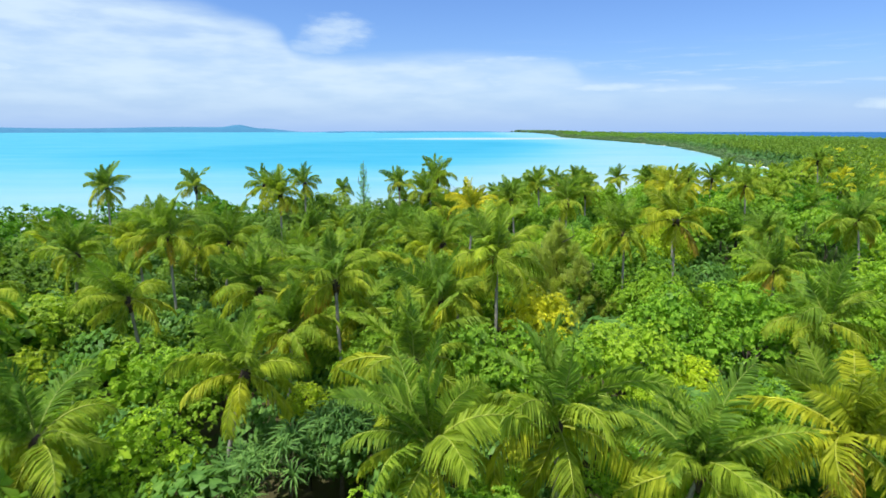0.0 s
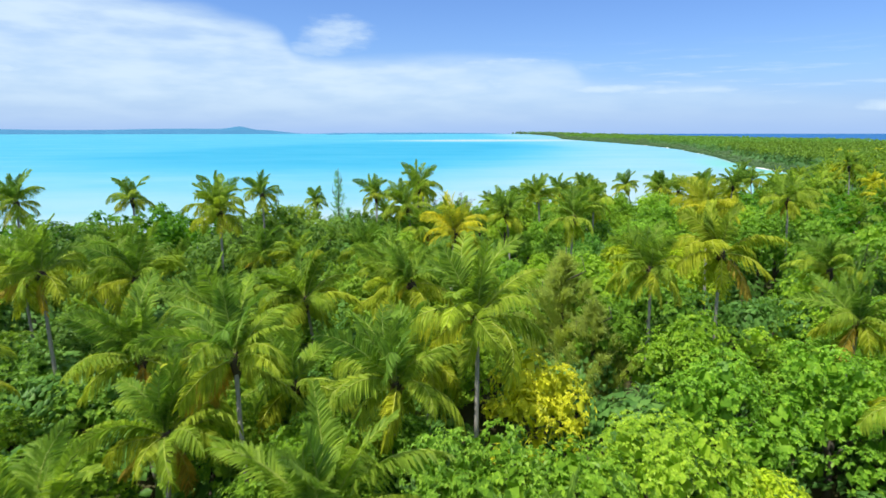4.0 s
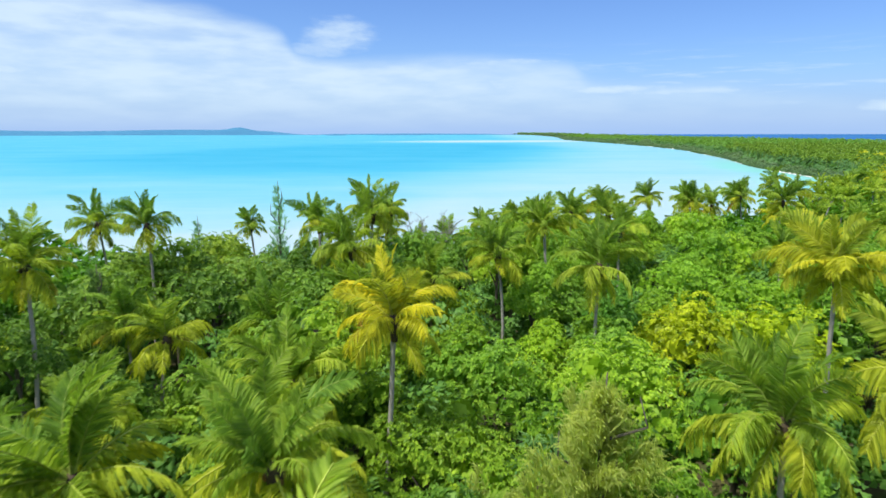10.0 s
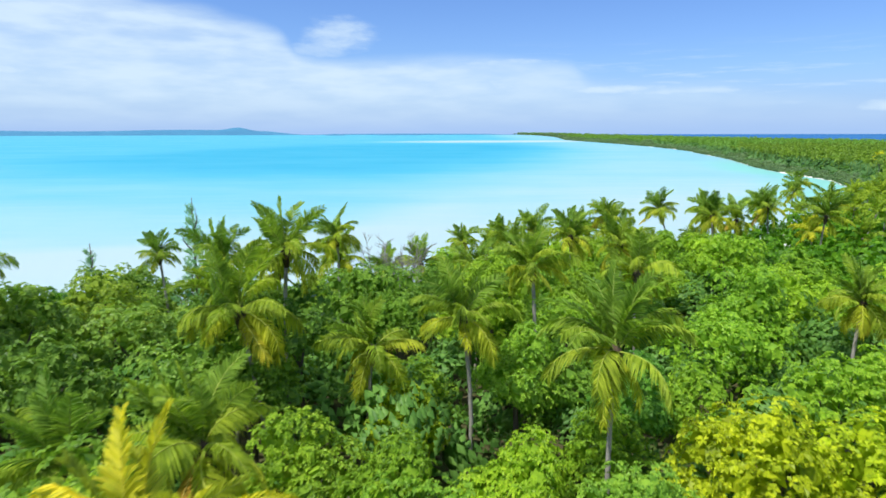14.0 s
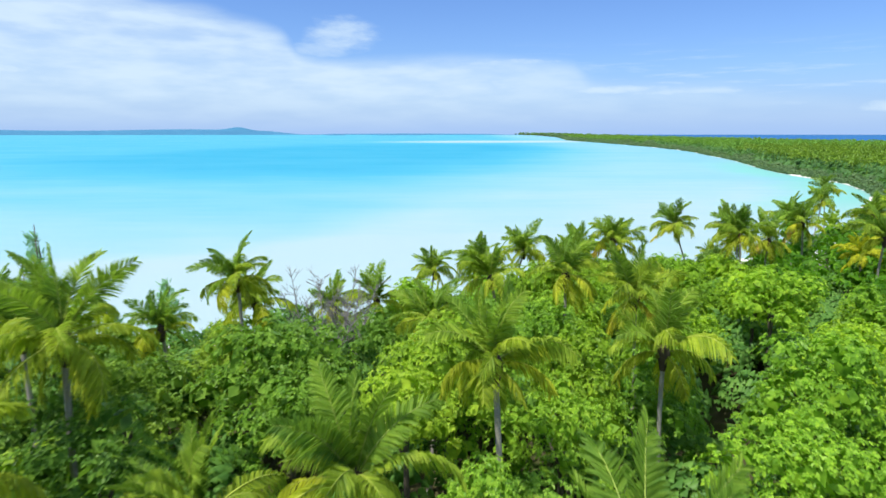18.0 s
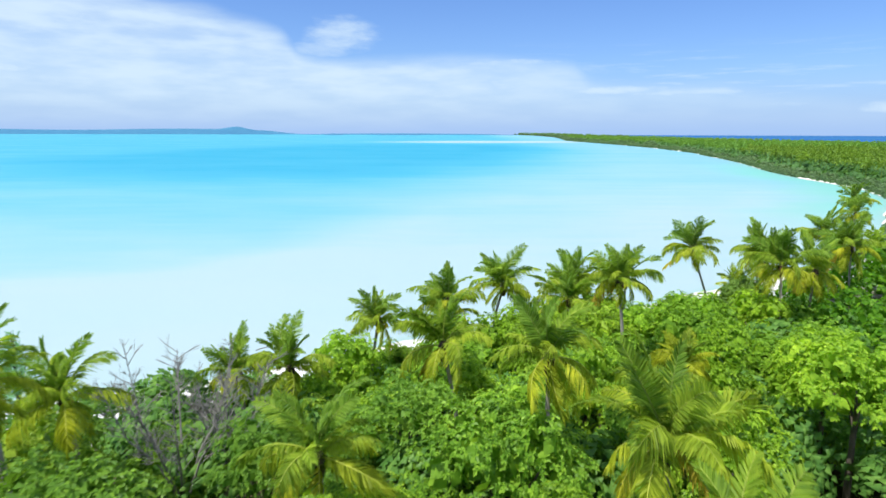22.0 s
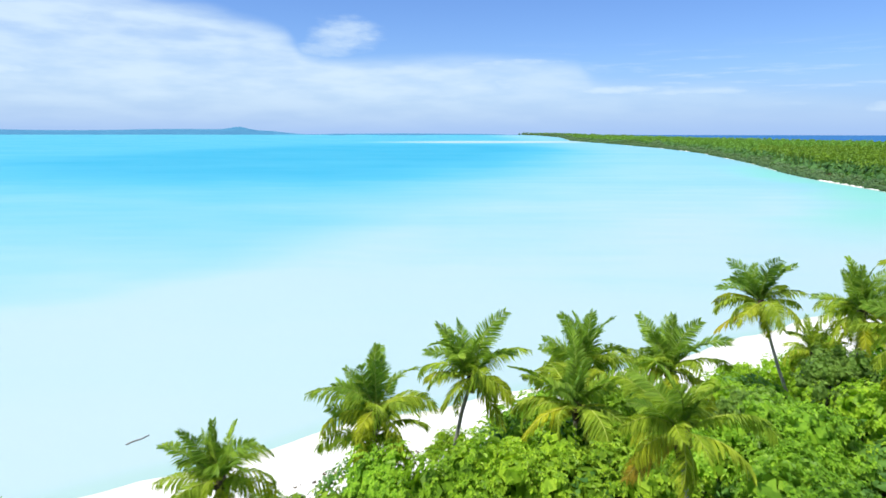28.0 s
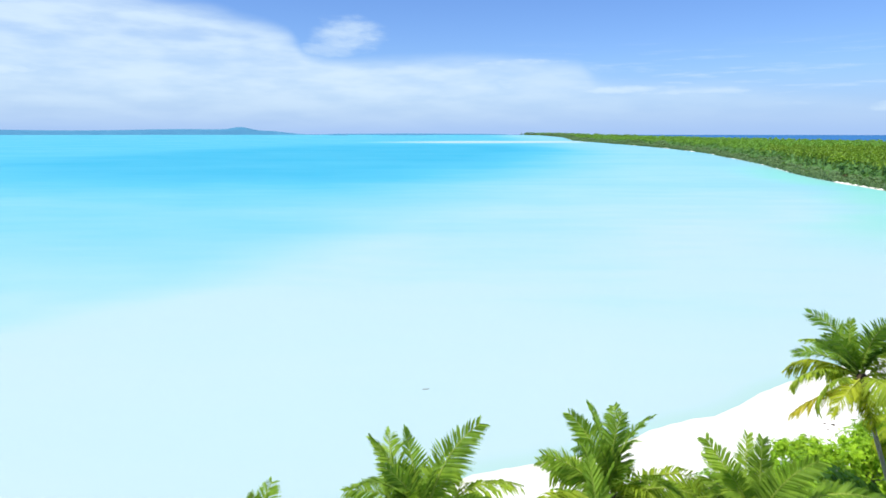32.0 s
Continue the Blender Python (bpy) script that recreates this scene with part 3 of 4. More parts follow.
# x, y, height of the heart, tint, size
PALMS = [
    (24.7, 159.7, 12.3, 0.25, 1.0), (49.4, 170.6, 14.5, 0.2, 1.05, (5.0, -1.0)), (32.3, 143.2, 17.0, 0.35, 0.76), (18.7, 155.5, 11.9, 0.25, 0.92), (18.2, 157.0, 9.2, 0.2, 0.95),
    (12.6, 146.6, 12.6, 0.3, 0.74), (31.2, 156.8, 11.6, 0.25, 1.05), (-1.1, 120.2, 18.2, 0.1, 0.84), (16.1, 101.9, 19.0, 0.25, 0.88),
    (25.9, 109.2, 16.8, 0.35, 1.0), (24.0, 127.0, 16.9, 0.2, 1.0), (33.3, 162.8, 11.6, 0.2, 1.05), (37.3, 157.8, 13.6, 0.2, 0.85), (61.8, 176.0, 11.2, 0.2, 1.0), (-31.6, 106.3, 18.4, 0.05, 1.0), (-20.1, 121.7, 15.9, 0.0, 0.75),
    (1.8, 141.8, 9.6, 0.2, 0.85), (53.5, 158.0, 15.0, 0.1, 1.05), (100.0, 216.0, 13.0, 0.1, 1.0), (108.0, 228.0, 14.5, 0.1, 1.0), (78.0, 190.0, 13.0, 0.1, 1.0), (70.0, 172.0, 14.5, 0.1, 1.0), (85.0, 178.0, 15.0, 0.2, 1.0), (26.4, 116.3, 17.9, 0.45, 1.0), (3.5, 71.5, 18.7, 1.0, 0.84),
    (18.5, 89.0, 17.6, 0.15, 1.1), (-22.8, 99.4, 19.3, 0.0, 0.9), (-22.0, 81.0, 19.4, 0.5, 1.0), (-1.0, 100.4, 20.5, 0.3, 1.0),
    (-2.2, 94.0, 18.2, 0.35, 1.1), (-7.8, 107.3, 18.4, 0.1, 0.95), (57.5, 170.0, 14.0, 0.2, 0.95), (29.6, 77.0, 20.2, 0.85, 1.0),
    (19.5, 63.8, 16.9, 0.3, 1.0), (0.0, 61.5, 16.3, 0.25, 0.92), (4.5, 49.2, 17.4, 0.35, 1.1), (-9.0, 64.0, 14.3, 0.3, 1.1),
    (-11.7, 44.2, 12.6, 0.25, 1.0), (24.4, 62.1, 18.6, 0.65, 1.0), (33.0, 58.0, 14.3, 0.1, 1.05), (-8.4, 45.6, 16.3, 0.2, 1.0),
    (-6.3, 83.8, 14.3, 0.05, 1.0), (-40.3, 98.0, 18.8, 0.05, 0.95), (-49.0, 87.8, 19.5, 0.05, 1.0), (-27.3, 59.0, 17.6, 0.3, 1.0),
    (-1.8, 35.2, 13.8, 0.35, 1.15), (-23.5, 65.0, 15.8, 0.2, 1.05), (97.0, 157.0, 20.0, 0.2, 1.0), (46.0, 91.4, 19.5, 0.3, 1.0),
    (-16.0, 50.6, 14.3, 0.2, 1.1), (18.3, 134.8, 14.6, 0.3, 1.05), (6.6, 139.6, 10.9, 0.15, 0.95), (11.0, 96.4, 17.0, 0.2, 1.0), (5.0, 97.8, 14.4, 0.3, 0.95),
    (-7.7, 121.6, 13.9, 0.0, 0.9), (-2.0, 126.5, 14.5, 0.2, 0.95), (33.5, 132.4, 14.1, 0.72, 0.66), (13.0, 120.2, 14.9, 0.2, 1.0),
    (59.0, 161.0, 13.8, 0.1, 1.0), (66.7, 149.5, 16.0, 0.1, 1.0), (-19.5, 88.0, 13.2, 0.1, 0.95), (-12.4, 35.4, 13.0, 0.4, 1.0),
    (5.8, 28.4, 13.2, 0.12, 1.25), (-0.5, 26.5, 13.0, 0.2, 1.2), (12.2, 25.8, 12.2, 0.25, 1.15), (19.6, 26.4, 13.4, 0.7, 1.25),
    (-35.5, 57.0, 16.0, 0.2, 1.0), (31.5, 47.0, 12.5, 0.05, 1.15), (-21.0, 28.5, 12.2, 0.1, 1.1),
    (59.0, 178.0, 7.4, 0.55, 0.85), (53.0, 76.0, 16.5, 0.05, 1.1), (43.5, 107.0, 14.9, 0.3, 1.0), (1.0, 80.5, 17.0, 0.45, 0.95), (-2.1, 72.6, 14.7, 0.35, 0.95),
    (-30.0, 72.0, 14.0, 0.2, 1.0), (-14.0, 58.0, 14.5, 0.35, 1.0),
    (-26.0, 48.0, 14.2, 0.35, 1.0), (39.0, 71.0, 15.2, 0.2, 0.95), (-34.0, 82.0, 15.2, 0.2, 0.95),
]
grove = random.Random(12)
for gy in range(48, 92, 6):
    for gx in range(-50, 1, 7):
        x, y = gx + grove.uniform(-2.4, 2.4), gy + grove.uniform(-2.4, 2.4)
        if min((x - p[0]) ** 2 + (y - p[1]) ** 2 for p in PALMS) > 21 and abs(x) < 0.78 * y + 6 and grove.random() < 0.42:
            PALMS.append((x, y, grove.uniform(11.0, 14.8), grove.choice((0.2, 0.35, 0.5, 0.6)), grove.uniform(0.85, 1.1)))
for x, y, z, tint, size, *lean in PALMS:
    coconut_palm(x, y, z, tint, size * float(np.interp(y, [62, 92, 130, 145], [1.18, 1.0, 1.0, 1.14])), *lean)

# palms that stand further off, with plainer crowns
def hash_points(x0, x1, y0, y1, step, seed, jitter=0.42):
    r = random.Random(seed)
    out = []
    y = y0
    while y < y1:
        x = x0 + (r.random() - 0.5) * step
        while x < x1:
            out.append((x + (r.random() - 0.5) * 2 * jitter * step, y + (r.random() - 0.5) * 2 * jitter * step))
            x += step
        y += step
    return out


def in_sight(x, y, slack=12.0):
    """Whether a place lies in the fan that the flight looks into."""
    return y > 8 and abs(x - 4) < 0.80 * y + slack


palm_xy = np.array([(p[0], p[1]) for p in PALMS])
palm_z = np.array([p[2] for p in PALMS])
extra = []
for x, y in hash_points(-80, 330, 20, 420, 11.0, 21):
    d = float(inland([(x, y)])[0])
    if d < 14 or not in_sight(x, y) or np.hypot(palm_xy[:, 0] - x, palm_xy[:, 1] - y).min() < 9:
        continue
    if x < 66 and y < 185 or len(extra) >= 200:
        continue
    extra.append((x, y))
    coconut_palm(x, y, rnd.uniform(12.0, 16.5) if d > 60 else rnd.uniform(10.5, 15.0), rnd.choice((0, 0.1, 0.2, 0.3, 0.5, 0.8)), rnd.uniform(0.9, 1.1), fine=False)


# ---- broad-leaved trees that make the canopy ----
def broadleaf_crown(seed, radius, tall, clusters, leaf, lobes=21, core=0.3, inner=16):
    """Sprays of leaves over a heap of knobbly lobes with dark gaps between them; base at z = 0."""
    r = random.Random(seed)
    balls = [(Vector((0, 0, tall * 0.40)), radius * 0.52)]
    for i in range(lobes):
        g, k = i * 2.399 + r.uniform(-0.4, 0.4), math.sqrt((i + 0.5) / lobes)
        rad = radius * r.uniform(0.15, 0.36)
        balls.append((Vector((math.cos(g) * k * radius * 0.80, math.sin(g) * k * radius * 0.80, tall * (0.80 - 0.62 * k ** 2.2) + r.uniform(-1.4, 1.3))), rad))
    verts, faces = [], []
    bm = bmesh.new()
    bmesh.ops.create_icosphere(bm, subdivisions=1, radius=balls[0][1] * core)
    for v in bm.verts:
        verts.append(balls[0][0] + v.co * (1 + 0.3 * noise.noise(v.co * 0.9)))
    faces += [tuple(v.index for v in f.verts) for f in bm.faces]
    bm.free()
    for c, rad in balls:
        for i in range(inner):
            d = Vector((r.gauss(0, 1), r.gauss(0, 1), r.gauss(0, 1))).normalized()
            at = c + d * rad * r.uniform(0.35, 0.72)
            u = d.orthogonal().normalized() * 0.5
            w = d.cross(u) * 0.7
            n = len(verts)
            verts += [at - u, at + w, at + u, at - w]
            faces += [(n, n + 1, n + 2), (n, n + 2, n + 3)]
    total = sum(b[1] ** 2 for b in balls)
    for c, rad in balls:
        for i in range(int(clusters * rad * rad / total)):
            d = Vector((r.gauss(0, 1), r.gauss(0, 1), r.gauss(0.4, 1))).normalized()
            if d.z < -0.5:
                continue
            at = c + d * rad * r.uniform(0.85, 1.1)
            if any((at - c2).length < r2 * 0.72 for c2, r2 in balls):
                continue
            axis = (d + Vector((r.uniform(-0.3, 0.3), r.uniform(-0.3, 0.3), 0.45))).normalized()
            u = axis.orthogonal().normalized()
            w = axis.cross(u)
            spin = r.random() * 6.28
            for j in range(5):
                g = spin + j * 1.257 + r.uniform(-0.4, 0.4)
                tilt = r.uniform(-0.2, 0.4)
                out = (math.cos(g) * u + math.sin(g) * w) * math.cos(tilt) + axis * math.sin(tilt)
                cross = axis.cross(out).normalized()
                cross = (cross + axis * r.uniform(-0.3, 0.3)).normalized()
                size = leaf * r.uniform(0.6, 1.3)
                n = len(verts)
                tip = at + out * size - Vector((0, 0, size * 0.25))
                mid = at + out * size * 0.6 + axis * 0.03
                verts += [at, mid + cross * size * 0.34, tip, mid - cross * size * 0.34]
                faces += [(n, n + 1, n + 2), (n, n + 2, n + 3)]
    return verts, faces


CROWNS = [mesh_of("crown", *broadleaf_crown(s, rad, tall, 1600, 0.24, 26, 0.3, 10), LEAF)
          for s, rad, tall in ((1, 4.6, 6.0), (2, 4.2, 6.6), (3, 5.0, 5.6), (4, 3.8, 5.6))]
MID_CROWNS = [mesh_of("crown", *broadleaf_crown(s, rad, tall, 950, 0.30, 24, 0.3, 10), LEAF) for s, rad, tall in ((11, 4.6, 6.0), (12, 4.3, 6.4), (13, 5.0, 5.6))]
HEDGE_CROWNS = [mesh_of("crown", *broadleaf_crown(s, rad, tall, 1500, 0.25, 26, 0.42, 34), LEAF) for s, rad, tall in ((31, 4.8, 5.6), (32, 5.0, 5.2))]
LIGHT_CROWNS = [mesh_of("crown", *broadleaf_crown(s, rad, tall, 600, 0.38, 20, 0.3, 8), LEAF) for s, rad, tall in ((21, 4.6, 6.0), (22, 4.9, 5.6))]
BOUGHS = []
for s in range(3):
    g = s * 2.1
    BOUGHS.append(mesh_of("limb", *tube([(0, 0, -0.6), (math.cos(g) * 0.6, math.sin(g) * 0.6, 0.9), (math.cos(g) * 1.3, math.sin(g) * 1.3, 2.0), (math.cos(g) * 1.9, math.sin(g) * 1.9, 3.0)], [0.16, 0.13, 0.09, 0.04], 6), TREE_BARK, True))
BOLE = mesh_of("trunk", *tube([(0, 0, 0), (0.05, 0, 0.05), (0.1, 0.05, 0.4), (0, 0.1, 0.75), (0, 0, 1.0)], [0.36, 0.28, 0.24, 0.20, 0.17], 8), TREE_BARK, True)

TREE_TINTS = ((0.205, 0.362, 0.032), (0.250, 0.405, 0.031), (0.20, 0.367, 0.038), (0.258, 0.402, 0.032), (0.163, 0.313, 0.040), (0.40, 0.52, 0.028))


def broadleaf_tree(x, y, top, size, tint, fine=True, label="", name="broadleaf_tree"):
    r = random.Random(int(x * 31 + y * 57))
    z0 = float(ground_height([(x, y)])[0]) - 0.1
    root = new(name)
    root.location = (x, y, z0)
    tall = 6.3 * size
    foot = max(0.4, top - z0 - tall)
    part("trunk", BOLE, root, "", Matrix.Diagonal((size, size, foot + 1.5, 1)))
    turn = Matrix.Rotation(r.random() * 6.28, 4, "Z") @ Matrix.Diagonal((size, size, size, 1))
    if fine:
        for limb in BOUGHS[:2]:
            part("limb", limb, root, "", Matrix.Translation((0, 0, foot)) @ turn)
    part("crown", r.choice(HEDGE_CROWNS if y > 138 and x < 75 else CROWNS if abs(x - 0.19 * y) < 15 else MID_CROWNS if abs(x - 0.19 * y) < 30 else LIGHT_CROWNS), root, "", Matrix.Translation((0, 0, foot)) @ turn, tint)
    return tagged(root, label or "dense broad-leaved tree with glossy green leaf clumps", "tree", "canopy trees")


# x, y and height of the roof of leaves, here and there
ROOF = [(4, 116, 16.6), (10, 119, 16.0), (-2, 121, 15.6), (1, 121, 15.2), (-22, 102, 17.4), (-23, 112, 15.5), (11, 140, 11.6), (16, 146, 11.6), (28, 152, 12.2), (33, 153, 12.2), (38, 153, 12.4), (44, 155, 13.0), (39, 110, 16.4), (33, 108, 13.8), (29, 107, 15.3), (45, 140, 13.3), (2, 43, 12.0), (8, 53, 11.0), (26, 58, 10.0),
        (-15, 90, 14.9), (5, 88, 14.5), (17, 89, 14.5), (41, 129, 14.8), (25, 87, 14.8), (39, 100, 16.3), (6, 124, 13.2), (14, 130, 14.0),
        (20, 130, 14.2), (51, 171, 7.5), (34, 122, 15.8), (-37, 91, 15.8), (-27, 118, 13.9), (-60, 112, 13.2), (-45, 132, 11.0), (-15, 106, 16.4), (10, 82, 13.2), (49, 94, 16.0), (-16, 68, 12.0), (-15, 40, 10.5), (-26, 42, 11.0), (22, 61, 13.0), (14, 62, 13.6), (9, 72, 14.4), (1, 69, 14.8), (4, 76, 15.0), (-30, 60, 12.5),
        (0, 131, 11.4), (-10, 130, 8.5), (-20, 138, 6.0), (10, 150, 6.5), (22, 162, 5.0), (-45, 118, 13.2), (0, 20, 9.5), (90, 170, 11)]


def canopy_top(x, y, d):
    """Height of the roof of leaves."""
    w = [1 / ((x - a) ** 2 + (y - b) ** 2 + 9.0) ** 1.6 for a, b, _ in ROOF]
    h = sum(k * p[2] for k, p in zip(w, ROOF)) / sum(w) + 0.9
    h += 1.6 * noise.noise(Vector((x * 0.07, y * 0.07, 0.3)))
    return min(h, float(np.interp(d, [9, 14, 22, 30], [2.5, 5.0, 11.0, 20])))


# trees that stand out by their colour: x, y, top, size, tint
MARKED = [(8.2, 49.8, 14.4, 0.85, (0.60, 0.60, 0.032)), (-9.7, 39.6, 10.4, 0.42, (0.46, 0.58, 0.032)), (19.2, 43.4, 11.0, 0.65, (0.44, 0.56, 0.032)),
          (25.5, 87, 15.6, 1.2, (0.46, 0.53, 0.020)), (32, 86, 15.2, 1.15, (0.41, 0.52, 0.020)), (13.4, 88.5, 13.6, 1.1, (0.25, 0.41, 0.026)), (26.0, 98.0, 13.4, 0.9, (0.21, 0.37, 0.03)), (19.4, 93.2, 12.2, 0.85, (0.24, 0.40, 0.028)), (-33, 45, 11, 0.7, (0.32, 0.42, 0.030)), (21, 52.5, 13.8, 1.15, (0.24, 0.44, 0.036)),
          (28, 52, 13.8, 1.1, (0.24, 0.44, 0.036)), (27.5, 151.5, 13.0, 1.05, (0.27, 0.43, 0.03)), (37, 112, 16.6, 1.1, (0.24, 0.43, 0.036)),
          (32, 105, 15.2, 1.0, (0.24, 0.43, 0.036)), (43, 119, 15.0, 1.0, (0.29, 0.46, 0.030)), (-17.8, 32.5, 11.4, 0.92, (0.36, 0.54, 0.036)),
          (41, 97, 16, 1.0, (0.26, 0.44, 0.030)), (22, 97, 14.6, 0.8, (0.09, 0.24, 0.030)), (30, 80, 14.2, 0.8, (0.42, 0.54, 0.030)),
          (9.8, 144, 12.4, 1.0, (0.26, 0.44, 0.036)), (20, 147, 11.8, 1.0, (0.26, 0.45, 0.036)), (14.5, 145, 9.8, 0.9, (0.26, 0.45, 0.036)), (32, 151.5, 13.2, 1.05, (0.28, 0.43, 0.03)), (37, 154, 12.2, 1.0, (0.26, 0.45, 0.036)), (42, 153, 13.6, 1.0, (0.26, 0.45, 0.036)), (46, 158, 12.4, 1.0, (0.26, 0.45, 0.036)), (19.5, 151.5, 11.0, 0.9, (0.26, 0.45, 0.036)), (24, 149, 12.2, 1.0, (0.29, 0.46, 0.030)),
          (52, 176, 5.4, 0.7, (0.26, 0.44, 0.030)), (57, 180, 5.0, 0.65, (0.26, 0.44, 0.030)), (60, 176, 6.4, 0.8, (0.26, 0.44, 0.030)), (43.6, 159.6, 11.6, 0.65, (0.24, 0.38, 0.07)), (55, 169, 11.6, 0.7, (0.24, 0.38, 0.07)), (48, 170.5, 8.4, 0.95, (0.26, 0.44, 0.030)),
          (62, 184, 4.8, 0.6, (0.26, 0.44, 0.030)), (44, 166, 7.2, 0.85, (0.15, 0.32, 0.030)), (67, 188, 4.8, 0.6, (0.26, 0.44, 0.030))]
for x, y, top, size, tint in MARKED:
    broadleaf_tree(x, y, top, size, tint, True, "bushy tree with bright yellow-green young leaves" if tint[0] > 0.22 else "wide tree with fresh bright green leaf clumps")
marked_xy = np.array([(p[0], p[1]) for p in MARKED])
marked_room = np.array([(2.4 + 3.8 * p[3]) if p[1] < 125 else 4.0 for p in MARKED])
far_trees = []
for x, y in hash_points(-95, 125, 12, 220, 6.9, 5):
    d = float(inland([(x, y)])[0])
    if d < 12 or not in_sight(x, y) or (np.hypot(marked_xy[:, 0] - x, marked_xy[:, 1] - y) < marked_room).any():
        continue
    if math.hypot(x + 9.0, y - 34.2) < 5.2 or math.hypot(x - 24.0, y - 68.5) < 4.0:
        continue
    top = canopy_top(x, y, d) + rnd.uniform(-3.0, 1.4)
    gap = np.hypot(palm_xy[:, 0] - x, palm_xy[:, 1] - y)
    if gap.min() < 4.0:
        top = min(top, palm_z[gap.argmin()] - 1.7)
    if x < 3 and y > 135:
        top = min(top, float(np.interp(y, [135, 141], [8.0, 3.8])))
    if top < 2.4:
        continue
    if math.hypot(x - 4.5, y - 128.0) < 4.6:
        top = min(top, 13.5)
    size = min(rnd.uniform(0.72, 1.18), (top - 1.0) / 6.3)
    tint = rnd.choice(TREE_TINTS[:5]) if rnd.random() < 0.97 else TREE_TINTS[5]
    # side-to-side shading put into the leaf tint: brighter right and near, darker left
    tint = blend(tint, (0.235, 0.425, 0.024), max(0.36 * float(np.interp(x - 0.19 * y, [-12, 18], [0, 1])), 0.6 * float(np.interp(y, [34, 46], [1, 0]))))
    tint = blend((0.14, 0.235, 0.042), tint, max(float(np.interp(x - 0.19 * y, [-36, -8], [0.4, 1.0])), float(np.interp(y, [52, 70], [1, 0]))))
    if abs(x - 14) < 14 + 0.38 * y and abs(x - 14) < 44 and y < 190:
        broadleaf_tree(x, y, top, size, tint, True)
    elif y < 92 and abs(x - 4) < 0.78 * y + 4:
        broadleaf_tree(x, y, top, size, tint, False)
    else:
        far_trees.append((x, y, top - 6.3 * size, size, rnd.random() * 6.28))


# ---- the woods further along the shore ----
def scatter(name, base, spots, mat, label, category):
    """Many copies of a small mesh as one object; spots: x, y, z, scale, turn."""
    v = np.array([tuple(p) for p in base[0]])
    tri = [t for f in base[1] for t in ([f] if len(f) == 3 else [(f[0], f[1], f[2]), (f[0], f[2], f[3])])]
    tri = np.array(tri)
    S = np.array(spots)
    c, s = np.cos(S[:, 4])[:, None], np.sin(S[:, 4])[:, None]
    k = S[:, 3][:, None]
    X = (v[:, 0] * c - v[:, 1] * s) * k + S[:, 0][:, None]
    Y = (v[:, 0] * s + v[:, 1] * c) * k + S[:, 1][:, None]
    Z = v[:, 2] * k + S[:, 2][:, None]
    co = np.stack([X, Y, Z], 2).reshape(-1, 3)
    idx = (tri[None] + (np.arange(len(S)) * len(v))[:, None, None]).reshape(-1, 3)
    me = bpy.data.meshes.new(name)
    me.vertices.add(len(co))
    me.vertices.foreach_set("co", co.ravel())
    me.loops.add(idx.size)
    me.loops.foreach_set("vertex_index", idx.ravel().astype(np.int32))
    me.polygons.add(len(idx))
    me.polygons.foreach_set("loop_start", np.arange(0, idx.size, 3, dtype=np.int32))
    me.update(calc_edges=True)
    me.materials.append(mat)
    return tagged(new(name, me), label, category, kind="stuff")


def tiny_palm(seed):
    r = random.Random(seed)
    pieces = []
    for i in range(11):
        g, e = i * 2.399, r.uniform(-0.5, 1.2)
        a = Vector((math.cos(g) * math.cos(e), math.sin(g) * math.cos(e), math.sin(e)))
        side = Vector((-math.sin(g), math.cos(g), 0))
        p1, p2 = a * 2.2, a * 3.7 - Vector((0, 0, 1.5))
        pieces.append(([Vector((0, 0, 0)), p1 + side * 0.55, p2, p1 - side * 0.55], [(0, 1, 2, 3)]))
    pieces.append(tube([(0, 0, -11), (0.2, 0, 0)], [0.2, 0.14], 4, False))
    return merge(*pieces)


def tiny_bush(seed, leaves=70, radius=4.0, tall=4.5, leaf=1.3):
    r = random.Random(seed)
    verts, faces = [], []
    for i in range(leaves):
        d = Vector((r.gauss(0, 1), r.gauss(0, 1), abs(r.gauss(0.2, 0.9)))).normalized()
        at = Vector((d.x * radius, d.y * radius, d.z * tall)) * r.uniform(0.75, 1.05)
        u = (d.orthogonal().normalized() + Vector((0, 0, 0.3))).normalized()
        w = d.cross(u)
        s = leaf * r.uniform(0.7, 1.3)
        n = len(verts)
        verts += [at + u * s, at + w * s * 0.7 - d * 0.3, at - u * s, at - w * s * 0.7 - d * 0.3]
        faces += [(n, n + 1, n + 2), (n, n + 2, n + 3)]
    bm = bmesh.new()
    bmesh.ops.create_icosphere(bm, subdivisions=1, radius=1)
    n = len(verts)
    verts += [Vector((v.co.x * radius * 0.36, v.co.y * radius * 0.36, v.co.z * tall * 0.36)) for v in bm.verts]
    faces += [tuple(v.index + n for v in f.verts) for f in bm.faces]
    bm.free()
    return verts, faces


def strip(x, y):
    """Metres of bare sand between the water and the scrub along the far shore."""
    return float(np.interp(noise.noise(Vector((x * 0.016, y * 0.016, 4.0))), [-0.2, 0.1, 0.4], [0.8, 2.2, 4.5]))


